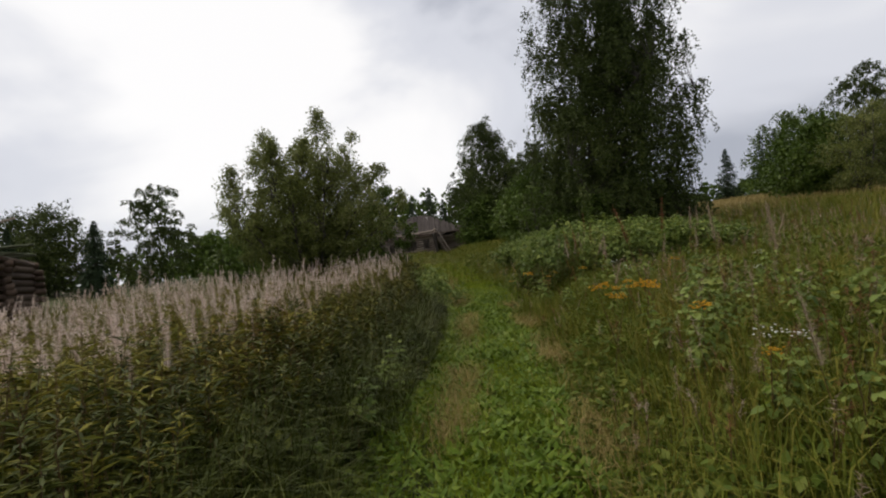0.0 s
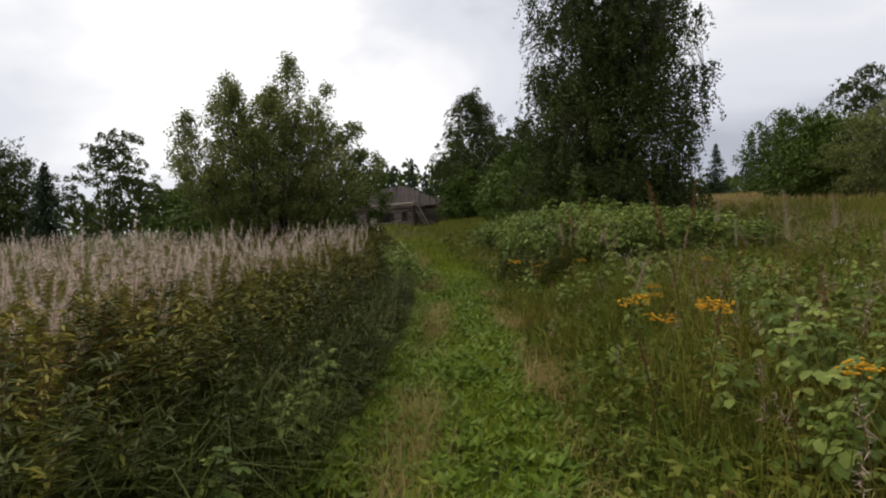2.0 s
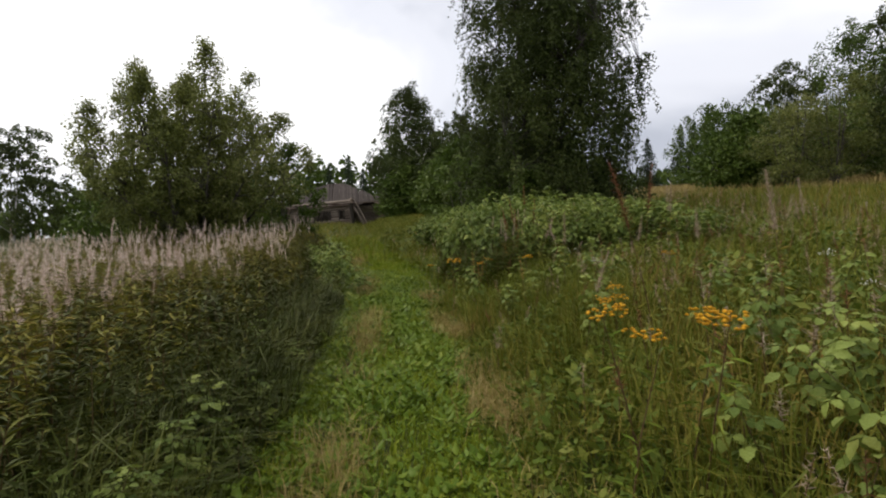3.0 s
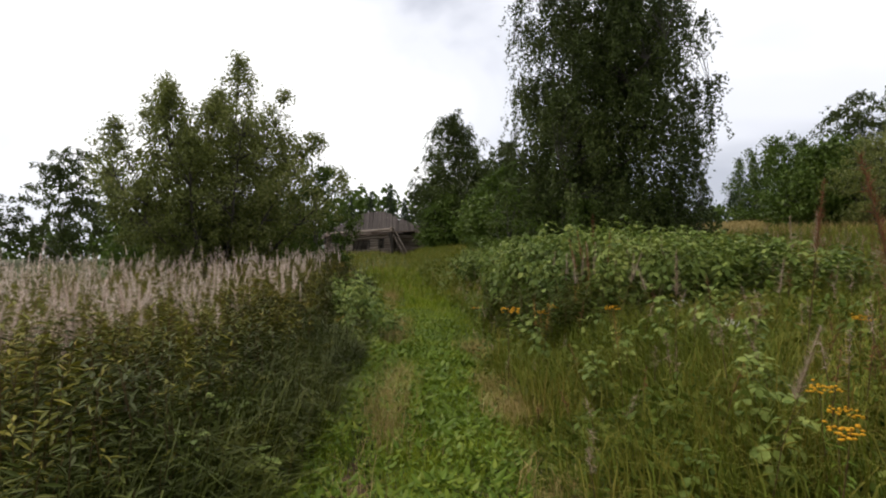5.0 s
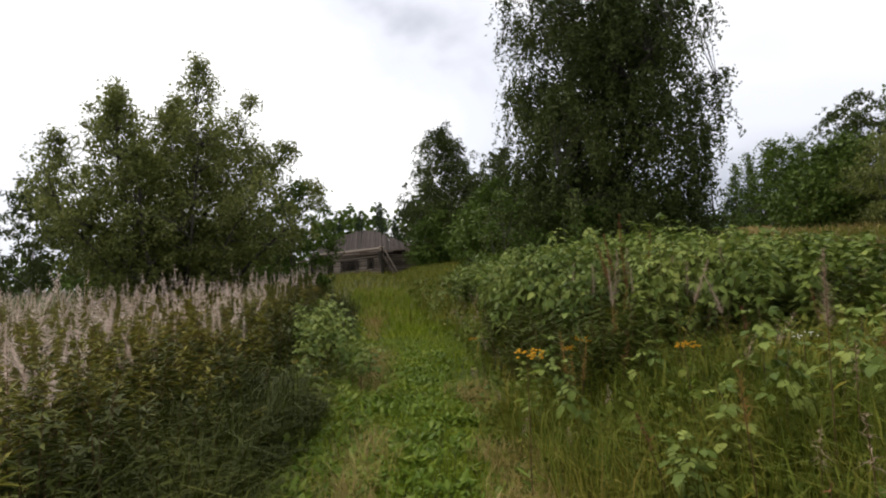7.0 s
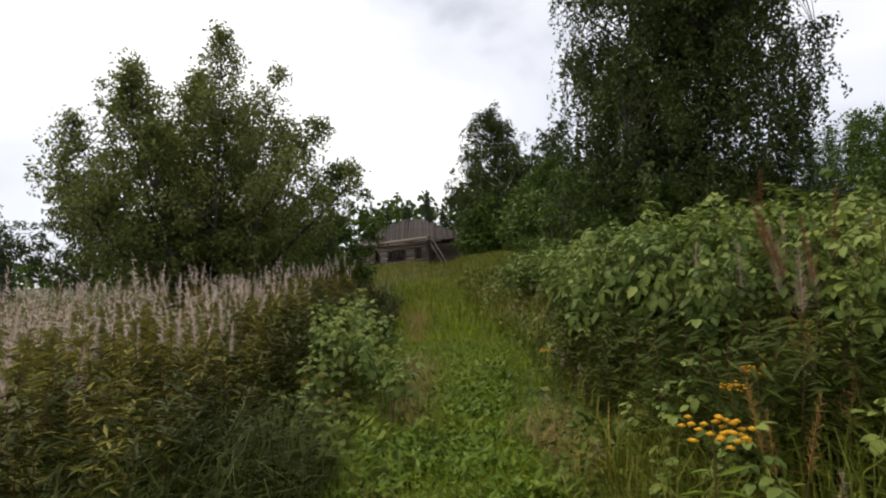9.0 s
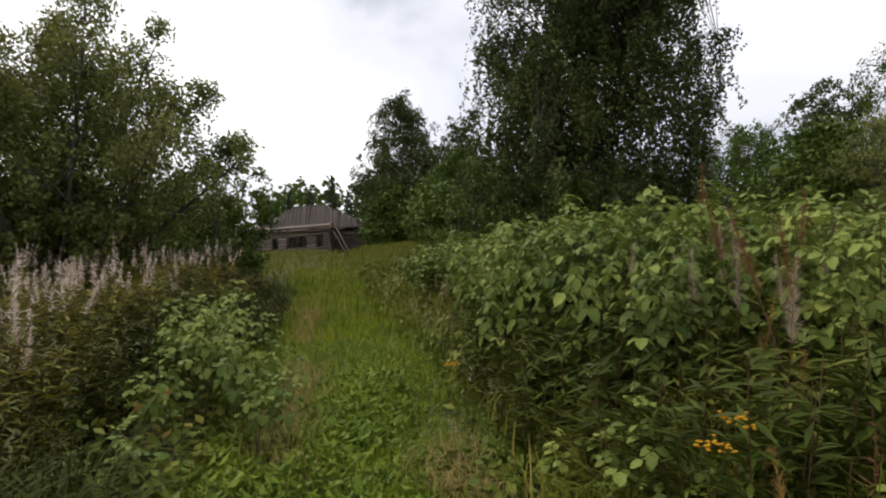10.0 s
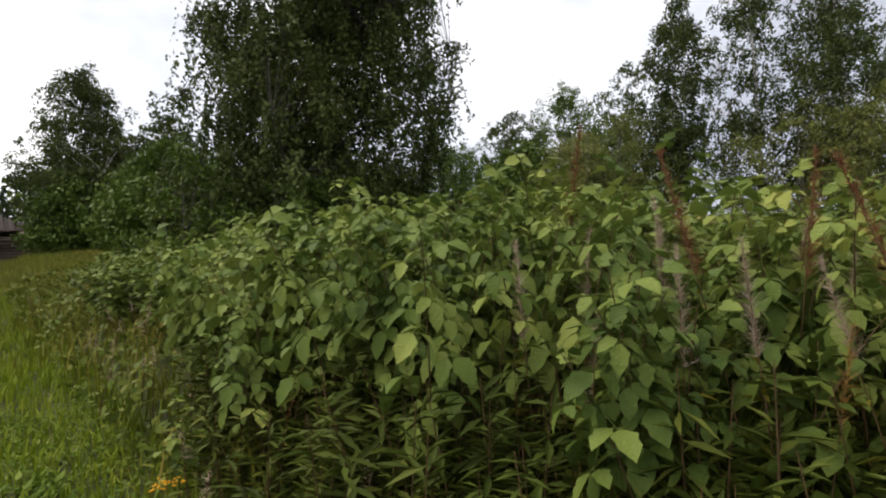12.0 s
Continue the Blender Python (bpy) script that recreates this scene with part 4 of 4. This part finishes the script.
    grass_patch("meadow_grass", rng, x, y, 0.5, 0.013, 0.9, M_MEADOW, "tall mixed meadow grass on the slope")
    x, y = scatter(rng, 20000, 13, 48, 0.9, 7)
    k = ~THICKET(x, y)
    grass_patch("meadow_grass", rng, x[k], y[k], 0.5, 0.014, 0.9, M_MEADOW, "tall mixed meadow grass beyond the thicket")
    x, y = scatter(rng, 20000, 20, 58, -12, 5)
    grass_patch("meadow_grass", rng, x, y, 0.42, 0.022, 0.9, M_MEADOW, "yellow-green grass before the old house")
    x, y = scatter(rng, 15000, 24, 62, 6, 40)
    grass_patch("hay_meadow", rng, x, y, 0.55, 0.035, 0.9, M_STRAW, "tan uncut hay on the far slope")


all_grass()


# ---- raspberry canes ----
def leaflet(length, width, edge=6):
    """A toothed raspberry leaflet along +x, folded a little along its midrib, tip drooping."""
    xs = np.linspace(0, 1, edge + 2)
    prof = np.interp(xs, [0, 0.12, 0.35, 0.65, 0.88, 1], [0.0, 0.6, 1.0, 0.86, 0.4, 0.0])
    tooth = np.where(np.arange(edge + 2) % 2 == 0, 1.0, 0.84)
    w = prof * tooth * width / 2
    z = -0.22 * length * xs ** 2
    mid = np.column_stack([xs * length, 0 * xs, z])
    a = np.column_stack([xs * length + 0.03 * length, w, z + w * 0.28])
    b = np.column_stack([xs * length + 0.03 * length, -w, z + w * 0.28])
    V = np.concatenate([mid, a[1:-1], b[1:-1]])
    n, e = edge + 2, edge
    F = []
    for side in (0, 1):
        o = n + side * e
        idx = [0] + [o + k for k in range(e)] + [n - 1]
        for k in range(n - 1):
            q = [k, k + 1, idx[k + 1], idx[k]]
            if side:
                q = q[::-1]
            q = [v for i, v in enumerate(q) if v not in q[:i]]
            F.append(q)
    T = [f for f in F if len(f) == 3]
    Q = [f for f in F if len(f) == 4]
    return V, [np.array(T).reshape(-1, 3), np.array(Q).reshape(-1, 4)]


def turned(geo, m):
    V, F = geo
    R = np.array(m)
    return V @ R[:3, :3].T + R[:3, 3], F


def raspberry_leaf(seed):
    """Three or five broad pointed leaflets on a common stalk, drooping outwards."""
    rng = random.Random(seed)
    L = 0.074 * rng.uniform(0.88, 1.12)
    parts = [turned(leaflet(L * 1.2, L * 0.84, 5), pose(0.1, 0, 0.004, rng.uniform(-12, 12), rng.uniform(2, 26), rng.uniform(-8, 8)))]
    for x0, sc in (((0.085, 0.92), (0.045, 0.76)) if seed % 2 else ((0.082, 0.98),)):
        for sd in (1, -1):
            parts.append(turned(leaflet(L * sc, L * sc * 0.74, 5), pose(x0, 0.004 * sd, 0, -18 * sd + rng.uniform(-10, 10), rng.uniform(0, 26), sd * rng.uniform(52, 78))))
    parts.append(tube(np.array([[0, 0, 0], [0.05, 0, 0.008], [0.103, 0, 0.004]]), [0.0018, 0.0014, 0.001], 3))
    return mesh_of("leaf", *merged(parts), M_RASP)


RASP_LEAVES = [raspberry_leaf(s) for s in range(5)]


def make_cane(seed, height, nodes):
    rng = random.Random(seed)
    root = new("raspberry_cane")
    az = rng.uniform(0, 6.28)
    t = np.linspace(0, 1, 7)
    arch = rng.uniform(0.12, 0.32) * height
    path = np.column_stack([np.cos(az) * arch * t ** 2, np.sin(az) * arch * t ** 2, height * (t - 0.10 * t ** 3)])
    piece("stem", smooth(mesh_of("stem", *tube(path, np.linspace(0.0045, 0.0018, 7), 5), M_CANE)), root)
    for k in range(nodes):
        f = 0.5 + 0.5 * ((k + 0.5) / nodes) ** 0.85
        p = [float(np.interp(f, t, path[:, i])) for i in range(3)]
        a = math.degrees(az) + k * 137.5 + rng.uniform(-25, 25)
        s = rng.uniform(0.75, 1.15) * (1.1 if f < 0.8 else 0.8)
        piece("leaf", rng.choice(RASP_LEAVES), root, "", pose(*p, rng.uniform(-18, 18), rng.uniform(0, 48) if f < 0.9 else rng.uniform(-40, 10), a) @ Matrix.Scale(s, 4))
    return root


def clump_spots(rng, n, x, y, rx, ry):
    return [(x + rng.gauss(0, 1) * rx, y + rng.gauss(0, 1) * ry) for _ in range(n)]


def raspberries():
    rng = random.Random(77)
    protos = [make_cane(300 + k, 1.0, 13) for k in range(7)]
    used = set()

    def plant(x, y, h, label, group):
        k = rng.randrange(7)
        m = pose(x, y, float(ground(x, y)) - 0.02, rng.uniform(-6, 6), rng.uniform(-6, 6), rng.uniform(0, 360)) @ Matrix.Diagonal((0.72 + 0.28 * h, 0.72 + 0.28 * h, 0.15 + 0.85 * h, 1))
        if k not in used:
            used.add(k)
            ob = protos[k]
            ob.matrix_basis = m
        else:
            ob = copy_thing(protos[k], m)
            ob.matrix_basis = m
        tagged(ob, label, "raspberry", group)
    # thicket on the bank: low at the track, man-high behind
    for k in range(190):
        y = 12.0 + 4.5 * rng.random() ** 1.15
        u = (1.35 if y > 14.5 else 1.62 if y > 12.6 else 2.1) + abs(rng.gauss(0, 0.75))
        h = min(1.5 if y > 13 or u > 2.3 else 1.2, 0.55 + (u - 1.0) * 1.9) * rng.uniform(0.85, 1.12)
        plant(float(track_x(y)) + u, y, h, "leafy green raspberry cane in the thicket on the bank", "raspberry thicket")
    for cx, cy, n, h in ((-0.1, 13.8, 5, 0.9), (-0.05, 14.4, 9, 1.05), (-0.2, 15.0, 11, 1.15), (-0.3, 16.0, 9, 1.15), (-0.4, 17.0, 8, 1.1), (-0.75, 13.2, 2, 0.8)):
        for k in range(n):
            a, r = rng.uniform(0, 6.28), math.sqrt(rng.random())
            plant(cx + 0.5 * r * math.cos(a), cy + 0.65 * r * math.sin(a), h * (1 - 0.35 * r * r) * rng.uniform(0.85, 1.1), "leafy raspberry cane in the hedge beside the track", "raspberry hedge")
    for cx, cy, n, h in ((1.9, 2.9, 5, 0.6), (2.25, 4.4, 8, 0.75), (2.6, 5.2, 7, 0.8), (2.85, 4.1, 7, 0.8), (2.9, 6.4, 4, 0.75), (2.7, 8.5, 5, 0.7), (3.6, 7.2, 4, 0.75), (3.0, 9.9, 7, 0.85), (2.35, 7.6, 4, 0.6), (2.3, 9.6, 4, 0.62), (2.5, 11.2, 5, 0.8)):
        for x, y in clump_spots(rng, n, cx, cy, 0.34, 0.4):
            if x - track_x(y) > 1.15:
                plant(x, y, h * rng.uniform(0.75, 1.15), "raspberry cane among meadow grass", "meadow raspberries")
    for k in range(24):
        y = rng.uniform(2.2, 9.0)
        plant(float(track_x(y)) - rng.uniform(1.0, 1.5), y, rng.uniform(0.32, 0.6), "low raspberry shoot at the field edge", "edge raspberries")
    for x, y, h in ((2.2, 12.2, 0.6), (2.28, 12.35, 0.62), (2.05, 12.1, 0.45), (1.95, 11.75, 0.36), (2.1, 13.0, 0.5), (1.95, 15.2, 0.7)):
        plant(x, y, h, "bright low raspberry shoot before the thicket", "raspberry shoots before the thicket")


raspberries()


def thicket_fill():
    """The deeper, uncountable part of the thicket: trifoliate leaves on unseen canes."""
    rng = np.random.default_rng(55)
    n = 760
    y = rng.uniform(11.8, 22, n)
    u = 1.5 + rng.uniform(0, 1, n) ** 0.8 * np.interp(y, [10, 12, 18, 23], [2.2, 4.2, 4.5, 1.6])
    keep = (y > 14.6) | (u > np.interp(y, [11.8, 13, 14.6], [3.4, 2.7, 2.1]))
    y, u = y[keep], u[keep]
    n = len(y)
    x = track_x(y) + u
    H = np.minimum(1.45, 0.5 + (u - 1.0) * 1.3) * rng.uniform(0.75, 1.1, n) * np.interp(y, [11, 13, 14, 16, 18, 23], [0.78, 0.86, 1, 1, 0.8, 0.6]) * np.interp(u, [1, 3.4, 6], [1, 1, 0.65])
    per = 28
    i = np.repeat(np.arange(n), per)
    f = rng.uniform(0.36, 1.0, len(i))
    az = rng.uniform(0, 6.283, len(i))
    lean = rng.normal(size=(n, 2)) * 0.16
    c = on_ground(x, y)[i] + np.column_stack([lean[i] * (f ** 2)[:, None] * H[i][:, None] + 0.09 * np.stack([np.cos(az), np.sin(az)], 1), f * H[i]])
    geo = []
    for da, s in ((0, 1.15), (1.15, 0.9), (-1.15, 0.9)):
        a = az + da
        d = np.stack([np.cos(a), np.sin(a), rng.uniform(-1.0, 0.15, len(i))], 1) * (0.085 * s * rng.uniform(0.75, 1.2, len(i)))[:, None]
        sd = norm(np.cross(d, np.array([0, 0, 1.0]) + rng.normal(size=d.shape) * 0.25)) * 0.03
        geo.append(leaves(c, d, sd, -0.1))
    joined("raspberry_foliage", merged(geo), M_RASPJ, "dense raspberry foliage deep in the thicket", "foliage")


thicket_fill()


# ---- single herbs: leafy and seeding willowherb, tansy, yarrow, dock ----
def make_willowherb(seed, h, head, name, label, n_leaf=34, leaf_len=0.13, plume=M_PLUME, n_down=420, low=0.12):
    rng = np.random.default_rng(seed)
    root = new(name)
    st, fo, he = willowherb(np.zeros((1, 3)), np.array([h]), rng, n_leaf, n_down, leaf_len, 0.15, 0.3 if head else 0.04, low, 0.0013, 0.078, 0.0)
    piece("stem", mesh_of("stem", *st, M_STALK), root)
    piece("foliage", mesh_of("foliage", *fo, M_SHOOT if not head else M_WILLOWHERB), root)
    if head:
        piece("seed_head", mesh_of("seed_head", *he, plume), root, "downy seed head")
    return tagged(root, label, "willowherb")


def planted(protos, spots, rng, smin, smax, group):
    for k, (x, y) in enumerate(spots):
        s = rng.uniform(smin, smax)
        m = pose(x, y, float(ground(x, y)) - 0.01, rng.uniform(-11, 11), rng.uniform(-11, 11), rng.uniform(0, 360)) @ Matrix.Scale(s, 4)
        if k < len(protos):
            ob = protos[k]
        else:
            ob = copy_thing(protos[k % len(protos)], m)
        ob.matrix_basis = m
        tagged(ob, group=group)


def herbs():
    rng = random.Random(91)
    green = [make_willowherb(s, 0.8, False, "willowherb_plant", "green willowherb shoot with narrow leaves at the thicket foot", 40, 0.15) for s in range(4)]
    spots = []
    for k in range(230):
        y = 11.5 + 4.0 * rng.random() ** 1.3
        spots.append((float(track_x(y)) + rng.uniform(1.15, 1.85 if y > 12.6 else 2.3), y))
    planted(green, spots, rng, 0.65, 1.2, "willowherb at the thicket foot")
    pale = [make_willowherb(60 + s, 1.2, True, "seeding_willowherb", "seeding willowherb with pink-white down at the field edge", 30, low=0.42) for s in range(4)]
    spots = []
    while len(spots) < 90:
        y = rng.uniform(3.0, 14)
        spots.append((float(track_x(y)) - float(field_edge(y)) - rng.uniform(0.0, 1.2), y))
    planted(pale, spots, rng, 0.78, 1.08, "willowherb at the field edge")
    dry = [make_willowherb(10 + s, 1.5, True, "seeding_willowherb", "seeding willowherb with pale downy head above the leaves", plume=M_FADED) for s in range(3)]
    spots = [(2.65, 13.15), (2.7, 13.2), (2.72, 12.05), (2.85, 12.45), (2.75, 12.75), (3.0, 13.2), (3.2, 13.0), (3.5, 12.6), (3.6, 12.9), (3.3, 12.9), (3.1, 12.2), (2.9, 11.4), (3.6, 13.6), (3.4, 12.0), (3.3, 10.9),
             (2.7, 9.4), (3.8, 9.8), (2.1, 7.4), (3.2, 6.4), (3.9, 8.4), (1.7, 2.5), (2.9, 4.6), (4.6, 10.4), (5.2, 11.6), (4.2, 12.4), (5.6, 9.6), (4.9, 8.2)]
    planted(dry, spots, rng, 0.68, 0.95, "seeding willowherb on the bank")
    red = [make_willowherb(20 + s, 1.6, True, "seeding_willowherb", "reddish bare willowherb stalk with open pods", 14, 0.1, M_RUST) for s in range(2)]
    planted(red, [(2.95, 12.1), (3.05, 12.6), (3.3, 12.75), (2.85, 11.95), (3.7, 14.0), (3.4, 8.9), (2.6, 7.0)], rng, 0.8, 1.05, "reddish stalks on the bank")
    gold = [make_willowherb(40 + s, 1.2, True, "goldenrod", "faded orange-brown goldenrod at the thicket edge", 24, 0.1, M_ORANGE, 200) for s in range(2)]
    for g in gold:
        tagged(g, category="goldenrod")
    planted(gold, [(2.0, 11.0), (2.1, 11.1), (2.05, 10.95), (2.66, 12.0), (2.82, 12.2), (2.95, 12.5), (2.9, 7.4), (2.2, 9.2)], rng, 0.6, 0.9, "goldenrod on the bank")

    def make_flower(seed, name, label, mat, h, heads, size):
        r = np.random.default_rng(seed)
        root = new(name)
        st, fo, _ = willowherb(np.zeros((1, 3)), np.array([h]), r, 22, 2, 0.10, 0.1, 0.08)
        piece("stem", mesh_of("stem", *st, M_STALK), root)
        piece("foliage", mesh_of("foliage", *fo, M_HERB), root)
        geo = []
        for k in range(heads):
            a, q = r.uniform(0, 6.28), 0.08 * math.sqrt(r.uniform(0, 1))
            c = np.array([q * math.cos(a), q * math.sin(a), h * 0.97 + r.uniform(-0.02, 0.02)])
            ring = np.arange(7) * 0.898
            V = np.concatenate([[c + [0, 0, size * 0.5]], c + np.column_stack([np.cos(ring), np.sin(ring), 0 * ring]) * size, [c - [0, 0, size * 0.6]]])
            k7 = np.arange(7)
            F = np.concatenate([np.stack([0 * k7, 1 + k7, 1 + (k7 + 1) % 7], 1), np.stack([0 * k7 + 8, 1 + (k7 + 1) % 7, 1 + k7], 1)])
            geo.append((V, [F]))
        piece("flower_cluster", mesh_of("flower_cluster", *merged(geo), mat), root, "flat cluster of button flowers")
        return tagged(root, label, "flower")
    tansy = [make_flower(s, "tansy", "yellow tansy with flat button flower heads", M_YELLOW, 0.8, 30, 0.0105) for s in range(3)]
    planted(tansy[:2], [(1.86, 5.35), (1.82, 5.42), (1.76, 5.62), (1.55, 5.45), (1.58, 10.65)], rng, 1.22, 1.36, "tansy on the bank")
    planted(tansy[2:], [ (2.3, 7.2), (2.5, 7.5), (2.1, 7.0), (1.9, 4.3), (2.2, 11.7), (2.26, 11.78), (2.6, 10.4), (1.75, 14.2), (3.4, 8.4), (1.75, 3.1)],
            rng, 0.75, 1.05, "tansy on the bank")
    yarrow = [make_flower(30 + s, "yarrow", "white yarrow with flat flower head", M_WHITE, 0.75, 16, 0.007) for s in range(2)]
    planted(yarrow, [(1.72, 3.1), (1.78, 3.16), (3.2, 5.9), (2.8, 9.0), (3.9, 6.8), (3.0, 10.0)], rng, 0.9, 1.1, "yarrow on the bank")


herbs()


def meadow_panicles():
    """Thin stalks with dry brown panicles standing over the meadow grass."""
    rng = np.random.default_rng(73)
    for mat, n, label in ((M_FADED, 1300, "pale brown grass panicles over the meadow"), (M_RUST, 700, "rusty dock and grass panicles over the meadow")):
        y = 1.2 + 23 * rng.uniform(0, 1, n) ** 1.3
        x = track_x(y) + 0.65 + rng.uniform(0, 1, n) ** 0.8 * np.interp(y, [0, 24], [5, 12])
        k = ~THICKET(x, y) & (rng.uniform(0, 1, n) < 0.6 + 0.5 * np.sin(1.9 * x + y) * np.sin(1.4 * y - x))
        x, y = x[k], y[k]
        H = np.interp(x - track_x(y), [0.7, 1.6], [0.4, 0.72]) * rng.uniform(0.7, 1.2, len(x))
        st, fo, he = willowherb(on_ground(x, y), H, rng, 6, 46, 0.1, 0.3, 0.28, 0.2, 0.0022)
        joined("panicle_stalks", st, M_STALK, "thin brown stalks of meadow panicles", "stalks")
        joined("panicle_leaves", fo, M_MEADOW, "narrow leaves on the panicle stalks", "leaves")
        joined("panicles", he, mat, label, "grass")


meadow_panicles()


def meadow_undergrowth():
    """Broad low leaves and fern-like sprays filling the bank and the field edge."""
    rng = np.random.default_rng(64)
    x1, y1 = scatter(rng, 40000, 1.0, 14, 0.5, 6.0)
    x2, y2 = scatter(rng, 16000, 1.0, 24, -2.6, -0.95)
    x3, y3 = scatter(rng, 16000, 12, 30, 0.9, 9)
    x, y = np.concatenate([x1, x2, x3]), np.concatenate([y1, y2, y3])
    u = x - track_x(y)
    top = np.where(u > 0, np.interp(u, [0.5, 1.1, 2.2], [0.1, 0.34, 0.52]), np.interp(-u, [0.9, 1.6], [0.15, 0.4]))
    top = top * (0.75 + 0.4 * np.sin(x * 2.3 + 1.1 * y) * np.sin(y * 1.9 - x))
    z = top * rng.uniform(0, 1, len(x)) ** 0.7
    az = rng.uniform(0, 6.283, len(x))
    ln = 0.06 * rng.uniform(0.6, 1.7, len(x)) * np.interp(y, [0, 10, 30], [1, 1.1, 1.9])
    d = norm(np.stack([np.cos(az), np.sin(az), rng.uniform(-0.5, 0.9, len(x))], 1)) * ln[:, None]
    s = norm(np.cross(d, np.array([0, 0, 1.0]) + rng.normal(size=d.shape) * 0.35)) * (ln * 0.3)[:, None]
    k = np.ones(len(x), bool)
    P = on_ground(x, y) + np.array([0, 0, 1.0]) * z[:, None]
    joined("meadow_herbs", leaves(P[k], d[k], s[k], -0.1), M_MEADOWHERB, "mixed broad-leaved herbs under the grass", "herbs")


meadow_undergrowth()
